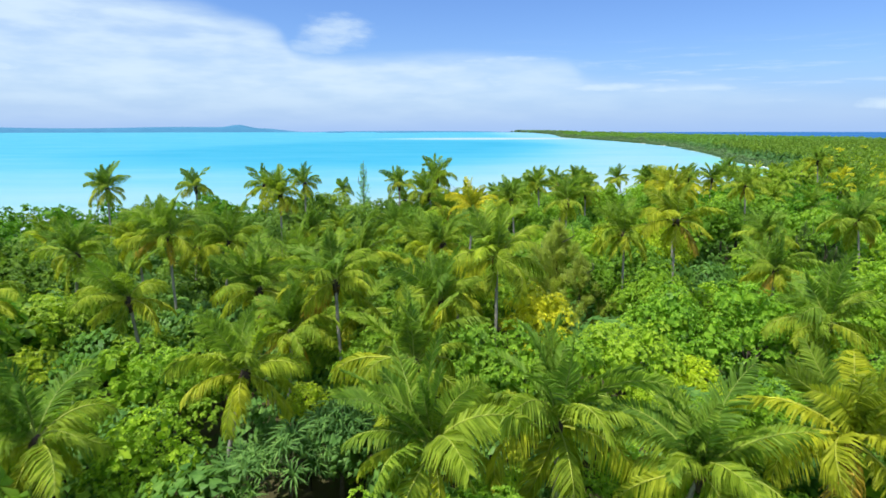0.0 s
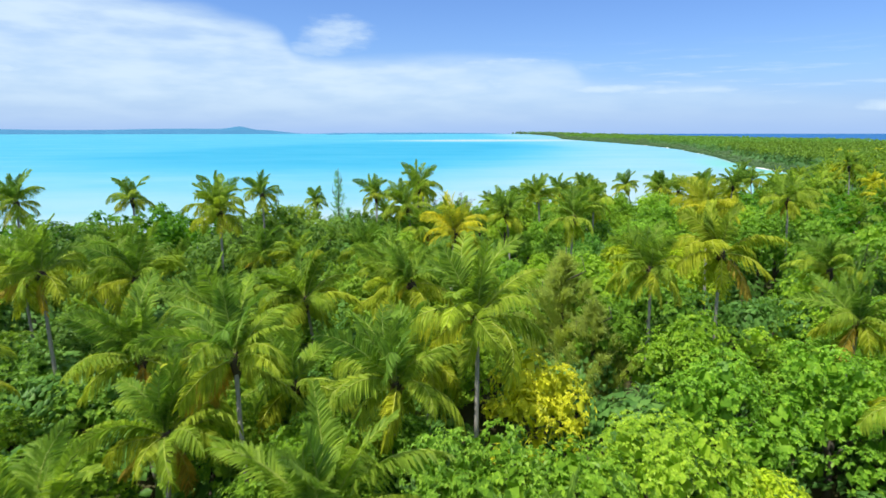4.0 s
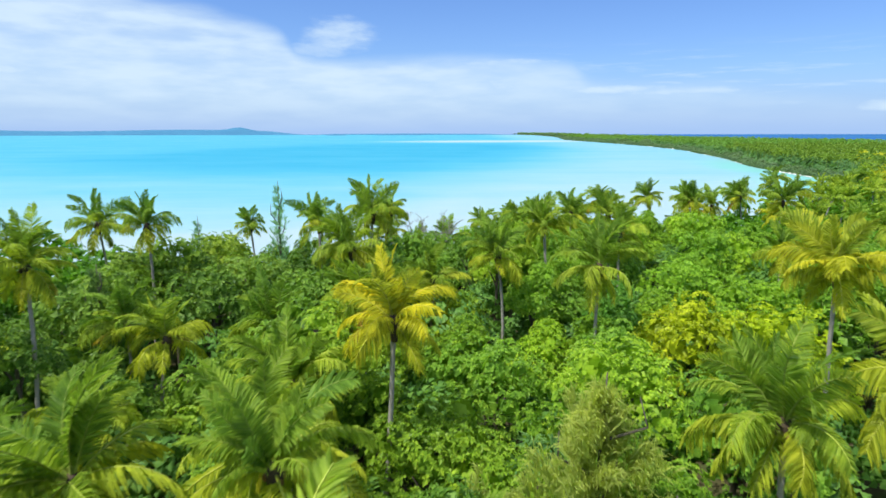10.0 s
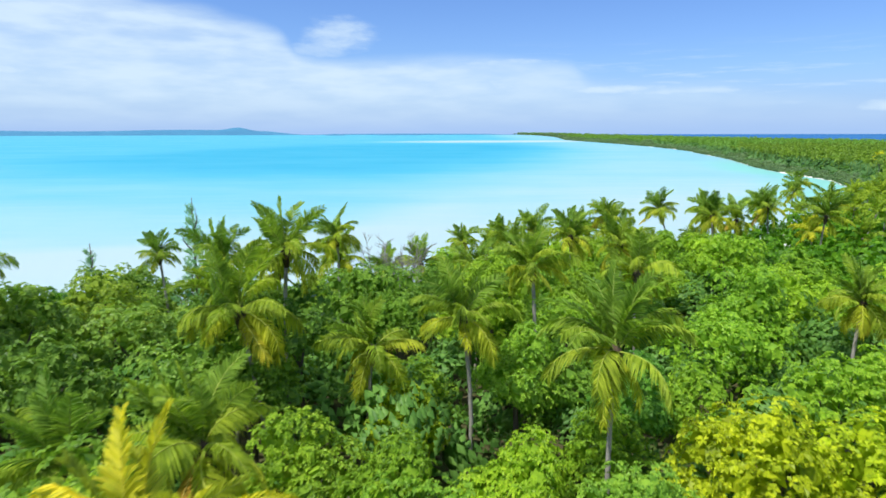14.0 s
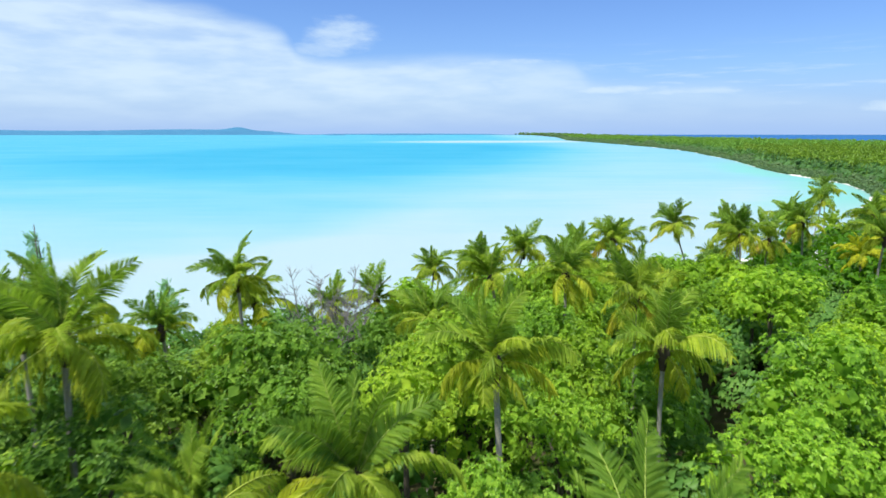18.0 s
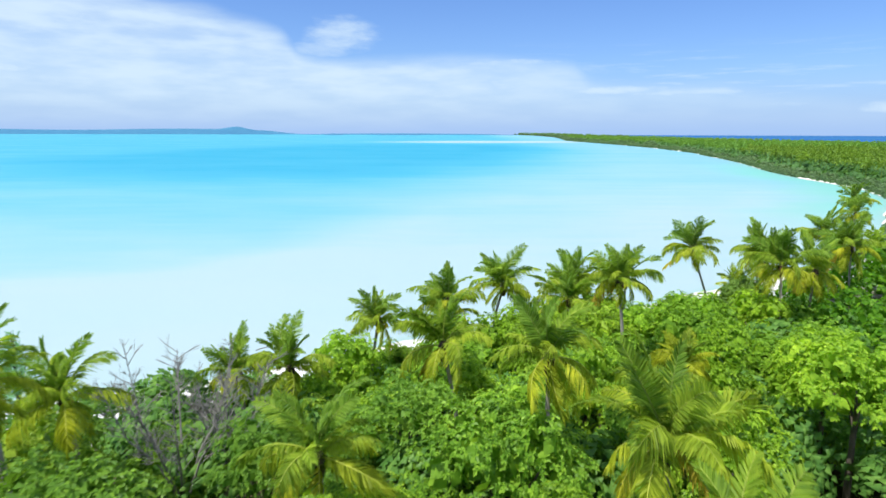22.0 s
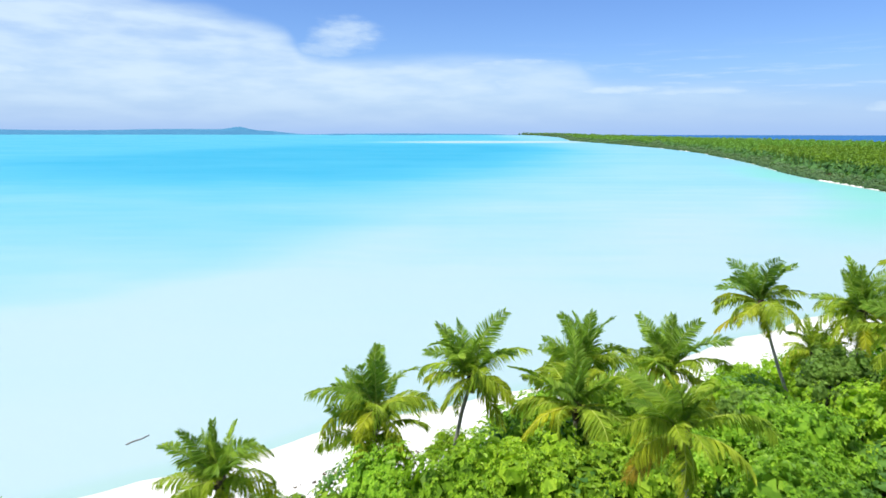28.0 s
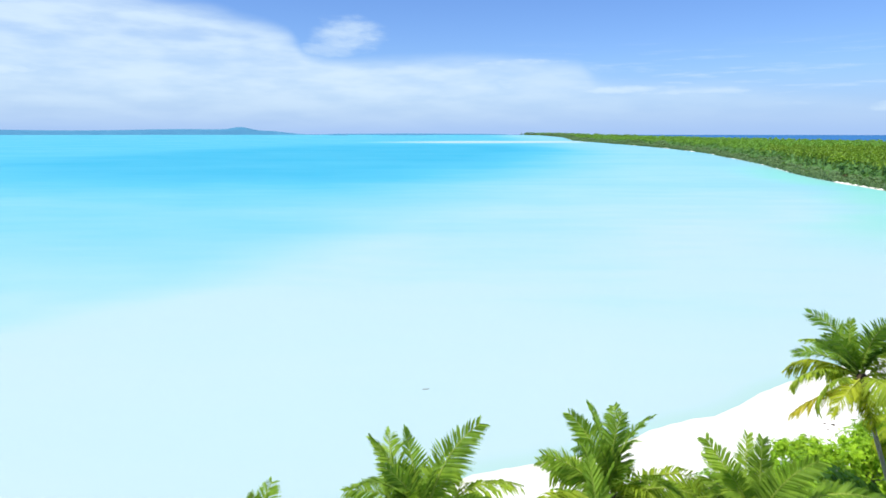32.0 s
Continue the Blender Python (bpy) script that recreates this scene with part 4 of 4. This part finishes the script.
far_bush, far_palms, shore_bush = [], [], []
for step, y0, y1, x0, x1, grow in ((7.2, 60, 700, 60, 620, 1.1), (11, 700, 1300, 300, 1150, 1.5), (20, 1300, 2600, 380, 1500, 2.6), (34, 2600, 4690, 460, 1450, 3.6)):
    spots = hash_points(x0, x1, y0, y1, step, int(step))
    depth = inland(spots)
    for (x, y), d in zip(spots, depth):
        if d < strip(x, y) + 1.0 or not in_sight(x, y, 4) or x < 127 and y < 222:
            continue
        size = rnd.uniform(0.8, 1.25) * grow
        if d < 11 * (0.5 + 0.5 * grow):
            far_z = rnd.uniform(0.2, 1.2)
            shore_bush.append((x, y, far_z + 0.8, size * float(np.interp(d, [1.2, 14], [0.42, 0.9])), rnd.random() * 6.28))
            continue
        low = min(10.5, 0.3 * d + 2.0) - 4.3 * size
        far_bush.append((x, y, low + rnd.uniform(-1.2, 1.2), size, rnd.random() * 6.28))
        if rnd.random() < 0.92:
            far_palms.append((x + 2, y + 2, rnd.uniform(10.2, 16.0), rnd.uniform(0.85, 1.15) * (1 + 0.2 * (grow - 1)), rnd.random() * 6.28))
# a ragged hem of bushes right at the water
for (ax, ay), (bx, by) in zip(LAGOON_SHORE[13:31], LAGOON_SHORE[14:32]):
    grow = float(np.interp(ay, [400, 2300], [1.0, 2.8]))
    count = int(math.hypot(bx - ax, by - ay) / (2.4 * grow))
    side = Vector((by - ay, ax - bx, 0)).normalized()
    for i in range(count):
        k = (i + rnd.random()) / count
        x, y = ax + (bx - ax) * k, ay + (by - ay) * k
        if y < 226:
            continue
        off = (strip(x, y) + rnd.uniform(0.4, 2.8)) * (0.5 + 0.5 * grow)
        shore_bush.append((x + side.x * off, y + side.y * off, 0.2, rnd.uniform(0.4, 0.8) * grow, rnd.random() * 6.28))


def own_colour(ob, colour):
    ob.color = (*colour, 1)
    return ob


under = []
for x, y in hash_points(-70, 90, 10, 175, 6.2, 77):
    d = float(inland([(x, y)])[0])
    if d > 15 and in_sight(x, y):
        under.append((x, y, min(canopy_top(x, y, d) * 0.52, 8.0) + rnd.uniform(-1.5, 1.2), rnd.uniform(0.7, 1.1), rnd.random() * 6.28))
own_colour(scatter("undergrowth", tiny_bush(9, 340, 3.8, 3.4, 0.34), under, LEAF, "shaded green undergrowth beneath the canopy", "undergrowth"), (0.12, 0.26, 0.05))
for base, x0, x1, y0, y1, step, grow in ((broadleaf_crown(6, 4.6, 5.4, 40, 1.0, 9, 0.5, 4), -150, 170, -80, 150, 6.0, 1.15), (tiny_bush(6, 44, 4.0, 4.2, 1.2), -420, -150, -260, 110, 17.0, 2.3),
                                         (tiny_bush(6, 44, 4.0, 4.2, 1.2), 170, 640, -260, 160, 17.0, 2.3), (tiny_bush(6, 44, 4.0, 4.2, 1.2), -150, 170, -260, -80, 17.0, 2.3)):
    beside = []
    spots = hash_points(x0, x1, y0, y1, step, int(x1 - x0))
    for (x, y), d in zip(spots, inland(spots)):
        if d > 16 and not (in_sight(x, y, 4 if y < 60 else 8) and -95 < x < 620):
            size = rnd.uniform(0.85, 1.2) * grow
            beside.append((x, y, min(11.0, 0.35 * d) - 3.4 * size + rnd.uniform(-1.0, 1.0), size, rnd.random() * 6.28))
    own_colour(scatter("side_woodland", base, beside, LEAF, "dense green forest canopy of broad-leaved trees", "woodland"), (0.155, 0.29, 0.03))
for spots in (far_bush, far_palms, shore_bush):
    for i, rise in enumerate(far_rise([row[:2] for row in spots])):
        spots[i] = (*spots[i][:2], spots[i][2] + float(rise), *spots[i][3:])
half = len(far_palms) // 3
own_colour(scatter("palm_grove", tiny_palm(1), far_palms[half:], FAR_LEAF, "wide grove of coconut palms reaching along the far shore", "palm grove"), (0.13, 0.27, 0.055))
own_colour(scatter("palm_grove", tiny_palm(2), far_palms[:half], FAR_LEAF, "scattered yellowish palms within the far grove", "palm grove"), (0.21, 0.33, 0.055))
own_colour(scatter("outer_woodland", broadleaf_crown(11, 4.8, 6.0, 220, 0.62, 16, 0.3, 4), far_trees, LEAF, "dense green canopy of broad-leaved trees beside the flight", "woodland"), (0.10, 0.25, 0.012))
own_colour(scatter("woodland", tiny_bush(3, 40, 4.0, 4.2, 1.55), far_bush, FAR_LEAF, "unbroken green woodland behind the far shore", "woodland"), (0.09, 0.21, 0.06))
own_colour(scatter("shore_scrub", tiny_bush(4, 84, leaf=1.0), shore_bush, FAR_LEAF, "low grey-green scrub along the water's edge", "scrub"), (0.125, 0.215, 0.085))


# ---- ironwoods, screw pines and dead trees ----
def needle_crown(seed, tall, radius, tufts):
    """Wisps of needles along upswept branches, with gaps between them; a ragged plume."""
    r = random.Random(seed)
    verts, faces = [], []
    branches = 34
    for b in range(branches):
        k = (b + r.random()) / branches
        g = b * 2.399 + r.uniform(-0.5, 0.5)
        root_at = Vector((0, 0, tall * (0.18 + 0.74 * k)))
        reach = radius * 1.25 * (1.04 - k) ** 1.15 * r.uniform(0.55, 1.15)
        end = root_at + Vector((math.cos(g) * reach, math.sin(g) * reach, reach * r.uniform(0.8, 1.5)))
        for i in range(max(6, int(tufts / branches * (1.3 - 0.7 * k)))):
            f = r.uniform(0.15, 1.0)
            at = root_at.lerp(end, f) + Vector((r.gauss(0, 0.22), r.gauss(0, 0.22), r.gauss(0, 0.22)))
            way = (end - root_at).normalized()
            for j in range(4):
                d = (way * 0.8 + Vector((r.uniform(-0.7, 0.7), r.uniform(-0.7, 0.7), r.uniform(0.1, 1.2)))).normalized()
                size = r.uniform(0.5, 1.15)
                side = d.orthogonal().normalized() * 0.026
                mid = at + d * size * 0.55
                tip = at + d * size - Vector((0, 0, size * 0.4))
                n = len(verts)
                verts += [at - side, at + side, mid + side, mid - side, tip]
                faces += [(n, n + 1, n + 2, n + 3), (n + 3, n + 2, n + 4)]
    return verts, faces


def ironwood(x, y, top, radius, tufts, tint):
    z0 = float(ground_height([(x, y)])[0]) - 0.1
    tall = top - z0
    root = new("ironwood_tree")
    root.location = (x, y, z0)
    r = random.Random(int(x * 7 + y))
    line = [(0, 0, 0), (0.1, 0.1, tall * 0.3), (0.0, 0.2, tall * 0.65), (0.15, 0.1, tall * 0.98)]
    part("trunk", mesh_of("trunk", *tube(line, [0.28, 0.2, 0.12, 0.03], 7), TREE_BARK, True), root)
    for i in range(6):
        g, k = i * 2.4, 0.3 + 0.1 * i
        limb = [(0, 0.1, tall * k), (math.cos(g) * radius * 0.4, math.sin(g) * radius * 0.4, tall * (k + 0.07)),
                (math.cos(g) * radius * 0.8 * (1.2 - k), math.sin(g) * radius * 0.8 * (1.2 - k), tall * (k + 0.14))]
        part("limb", mesh_of("limb", *tube(limb, [0.09, 0.05, 0.02], 5), TREE_BARK, True), root)
    part("crown", mesh_of("crown", *needle_crown(int(x * 3 + y), tall, radius, tufts), NEEDLE), root, "", None, tint)
    return tagged(root, "feathery grey-green ironwood with drooping needle twigs", "tree", "ironwoods")


for row in ((12.6, 64.8, 19.0, 4.6, 4400, (0.40, 0.47, 0.10)), (14.4, 61.4, 15.6, 3.6, 2400, (0.38, 0.45, 0.10)), (-18.4, 63.4, 13.0, 3.2, 2200, (0.20, 0.26, 0.07)), (-16.0, 120.7, 22.4, 2.3, 560, (0.24, 0.46, 0.24)), (-27.0, 120.9, 17.6, 1.6, 260, (0.22, 0.43, 0.23)),
            (-18.0, 144.0, 12.4, 2.2, 460, (0.22, 0.43, 0.23)), (-22.5, 141.0, 9.6, 2.0, 360, (0.22, 0.43, 0.23)), (-28.0, 133.0, 9.5, 1.8, 280, (0.22, 0.43, 0.23)),
            (44.0, 66.0, 15.5, 3.0, 900, (0.12, 0.20, 0.05)), (-24.0, 92.0, 17.5, 2.4, 500, (0.14, 0.24, 0.08)), (50.0, 82.0, 16.0, 2.8, 700, (0.12, 0.20, 0.06))):
    ironwood(*row)


def strap_rosette(seed):
    r = random.Random(seed)
    pieces = []
    for i in range(26):
        g, e = i * 2.399, r.uniform(0.1, 1.3)
        out = Vector((math.cos(g), math.sin(g), 0))
        side = Vector((-math.sin(g), math.cos(g), 0)) * 0.05
        size = r.uniform(0.9, 1.35)
        p0 = Vector((0, 0, 0))
        p1 = (out * math.cos(e) + Vector((0, 0, math.sin(e)))) * size * 0.6
        p2 = p1 + (out * 0.85 + Vector((0, 0, math.sin(e) * 0.2 - 0.25))) * size * 0.45
        p3 = p2 + (out * 0.4 - Vector((0, 0, 0.7))) * size * 0.35
        pieces.append(([p0 - side, p0 + side, p1 - side, p1 + side, p2 - side * 0.7, p2 + side * 0.7, p3], [(0, 1, 3, 2), (2, 3, 5, 4), (4, 5, 6)]))
    return merge(*pieces)


ROSETTES = [mesh_of("leaf_rosette", *strap_rosette(s), LEAF) for s in (1, 2, 3)]


def screw_pine(x, y, top, spread, count):
    r = random.Random(int(x * 5 + y * 3))
    z0 = float(ground_height([(x, y)])[0]) - 0.1
    root = new("screw_pine")
    root.location = (x, y, z0)
    tall = top - z0
    part("trunk", mesh_of("trunk", *tube([(0, 0, 0), (0.1, 0, tall * 0.35), (0, 0.1, tall * 0.62)], [0.2, 0.15, 0.12], 7), TREE_BARK, True), root)
    for i in range(count):
        g, k = i * 2.399, math.sqrt((i + 0.5) / count)
        head = Vector((math.cos(g) * k * spread, math.sin(g) * k * spread, tall * (1.0 - 0.28 * k * k) + r.uniform(-0.4, 0.2)))
        mid = head * 0.5 + Vector((0, 0, tall * 0.34))
        part("branch", mesh_of("branch", *tube([(0, 0.1, tall * 0.6), mid, head], [0.1, 0.08, 0.06], 5), TREE_BARK, True), root)
        m = Matrix.Translation(head) @ Euler((r.uniform(-0.3, 0.3), r.uniform(-0.3, 0.3), r.random() * 6.28)).to_matrix().to_4x4() @ Matrix.Scale(r.uniform(0.9, 1.25), 4)
        part("leaf_rosette", r.choice(ROSETTES), root, "", m, (0.15, 0.29, 0.07))
    return tagged(root, "screw pine with rosettes of long blue-green strap leaves", "screw pine", "screw pines")


for row in ((-6.8, 36.2, 10.4, 2.3, 18), (-9.6, 34.0, 9.4, 2.0, 14), (-11.6, 32.4, 9.0, 1.9, 12), (17.3, 56.0, 9.5, 1.6, 9), (21.0, 52.0, 9.2, 1.6, 8), (11.0, 69.0, 13.2, 1.6, 8), (43.0, 150.0, 9.0, 1.8, 8)):
    screw_pine(*row)


def twig_tree(name, x, y, top, spread, label, seed, twigs=20):
    """A leafless tree: forked limbs, each a part, ending in fine twigs."""
    r = random.Random(seed)
    z0 = float(ground_height([(x, y)])[0]) - 0.1
    root = new(name)
    root.location = (x, y, z0)
    tall = top - z0
    fork = Vector((r.uniform(-0.3, 0.3), r.uniform(-0.3, 0.3), tall * 0.35))
    part("trunk", mesh_of("trunk", *tube([(0, 0, 0), fork * 0.5 + Vector((0.15, 0, 0)), fork], [0.17, 0.13, 0.11], 7), GREY_WOOD, True), root)
    for i in range(7):
        g = i * 0.898 + r.uniform(-0.3, 0.3)
        out = Vector((math.cos(g), math.sin(g), 0))
        p = [fork, fork + out * spread * 0.3 + Vector((0, 0, tall * 0.2)), fork + out * spread * 0.65 + Vector((0, 0, tall * r.uniform(0.3, 0.45))),
             fork + out * spread * r.uniform(0.8, 1.0) + Vector((0, 0, tall * r.uniform(0.45, 0.62)))]
        pieces = [tube(p, [0.09, 0.065, 0.042, 0.02], 5, False)]
        for j in range(twigs):
            k = r.uniform(0.8, 2.95)
            a = int(k)
            at = p[a].lerp(p[a + 1], k - a)
            d = (out * r.uniform(-0.2, 0.8) + Vector((r.uniform(-0.8, 0.8), r.uniform(-0.8, 0.8), r.uniform(0.3, 1.1)))).normalized()
            size = r.uniform(0.6, 1.5)
            m = at + d * size * 0.5
            pieces.append(tube([at, m, at + d * size + Vector((r.uniform(-0.2, 0.2), r.uniform(-0.2, 0.2), 0))], [0.028, 0.02, 0.01], 3, False))
            for q in range(3):
                e = (d + Vector((r.uniform(-0.9, 0.9), r.uniform(-0.9, 0.9), r.uniform(-0.2, 0.6)))).normalized()
                pieces.append(tube([m, m + e * size * 0.6], [0.016, 0.008], 3, False))
        part("limb", mesh_of("limb", *merge(*pieces), GREY_WOOD), root)
    return tagged(root, label, "dead tree", "bare trees")


twig_tree("bare_tree", 3.9, 127.2, 18.0, 3.8, "leafless grey tree with fine twigs near the beach", 4, 26)
twig_tree("bare_tree", 5.2, 130.2, 15.6, 2.6, "leafless grey tree with fine twigs near the beach", 5, 26)
twig_tree("bare_tree", -3.0, 143.0, 8.0, 3.0, "small bleached shrub without leaves at the sand's edge", 6, 26)
twig_tree("bare_tree", 2.5, 147.0, 6.5, 2.6, "small bleached shrub without leaves at the sand's edge", 7, 26)
for x, y, top, spread, seed in ((-9.5, 147.0, 5.6, 2.6, 11), (-6.0, 145.5, 4.6, 2.4, 12), (-13.0, 148.0, 5.0, 2.4, 13), (0.5, 143.5, 5.2, 2.6, 14), (-4.0, 147.5, 4.2, 2.0, 15)):
    twig_tree("bare_tree", x, y, top, spread, "small bleached shrub without leaves at the sand's edge", seed, 26)
twig_tree("bare_tree", 36.0, 152.0, 8.0, 2.2, "small bleached shrub without leaves at the sand's edge", 8, 26)


# ---- drift wood lying in the shallows ----
def drift_log(x, y, length, turn, thick):
    line = [(-length * 0.5, 0, 0), (-length * 0.2, 0.08, 0.03), (length * 0.15, -0.03, 0.02), (length * 0.5, 0.1, 0.06)]
    log = new("driftwood", mesh_of("driftwood", *tube(line, [thick, thick * 0.95, thick * 0.75, thick * 0.4], 8), GREY_WOOD, True))
    log.matrix_basis = pose(x, y, 0.02, 0, 0, turn)
    return tagged(log, "bleached driftwood log lying in the shallow water", "driftwood", "driftwood")


drift_log(-6.2, 173.2, 2.2, 52, 0.09)
drift_log(22.8, 200.9, 0.8, 15, 0.05)


# ---- wrack left by the tide along the beach ----
wrack = []
for i in range(90):
    k = rnd.random()
    a = rnd.randrange(6, 13)
    (ax, ay), (bx, by) = LAGOON_SHORE[a], LAGOON_SHORE[a + 1]
    side = Vector((by - ay, ax - bx, 0)).normalized()
    off = 8.2 + rnd.gauss(0, 0.5) + (2.5 if rnd.random() < 0.25 else 0)
    x, y = ax + (bx - ax) * k + side.x * off, ay + (by - ay) * k + side.y * off
    wrack.append((x, y, float(ground_height([(x, y)])[0]) + 0.01, rnd.uniform(0.03, 0.075), rnd.random() * 6.28))
own_colour(scatter("tide_wrack", tiny_bush(8, 14, 3.6, 1.6, 1.4), wrack, NEEDLE, "dry brown leaves and weed left in a line on the sand", "wrack"), (0.16, 0.12, 0.07))


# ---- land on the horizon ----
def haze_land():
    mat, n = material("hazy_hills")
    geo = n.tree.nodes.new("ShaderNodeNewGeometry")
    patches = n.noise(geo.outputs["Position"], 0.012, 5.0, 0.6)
    # distance haze is painted in as this blue base colour
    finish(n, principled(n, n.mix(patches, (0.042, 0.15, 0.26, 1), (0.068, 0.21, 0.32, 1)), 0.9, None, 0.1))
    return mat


HILLS = haze_land()


def ridge(name, a0, a1, far, tops, mat, label, deep=260, rough=1.5):
    """A low island as a hill with a front and a back slope, between two bearings, with bumps at given bearings: (bearing, height, width)."""
    steps, rows_ = 150, 7
    verts, faces = [], []
    for j in range(rows_):
        for i in range(steps + 1):
            k = i / steps
            a = radians(a0 + (a1 - a0) * k)
            d = far + deep * j / (rows_ - 1)
            ends = min(1.0, 9 * k, 9 * (1 - k))
            h = sum(t * math.exp(-((math.degrees(a) - b) / w) ** 2) for b, t, w in tops) * ends
            h += rough * ends * noise.noise(Vector((a * 220, j * 0.7, 1.0)))
            up = math.sin(math.pi * j / (rows_ - 1)) ** 0.5
            verts.append((d * math.sin(a), d * math.cos(a), max(h, 0.3) * up - 0.3 + float(far_rise([(d, 0)])[0])))
    for j in range(rows_ - 1):
        for i in range(steps):
            n = j * (steps + 1) + i
            faces.append((n, n + 1, n + steps + 2, n + steps + 1))
    ob = new(name, mesh_of(name, verts, faces, mat, True))
    return tagged(ob, label, "island", kind="structure")


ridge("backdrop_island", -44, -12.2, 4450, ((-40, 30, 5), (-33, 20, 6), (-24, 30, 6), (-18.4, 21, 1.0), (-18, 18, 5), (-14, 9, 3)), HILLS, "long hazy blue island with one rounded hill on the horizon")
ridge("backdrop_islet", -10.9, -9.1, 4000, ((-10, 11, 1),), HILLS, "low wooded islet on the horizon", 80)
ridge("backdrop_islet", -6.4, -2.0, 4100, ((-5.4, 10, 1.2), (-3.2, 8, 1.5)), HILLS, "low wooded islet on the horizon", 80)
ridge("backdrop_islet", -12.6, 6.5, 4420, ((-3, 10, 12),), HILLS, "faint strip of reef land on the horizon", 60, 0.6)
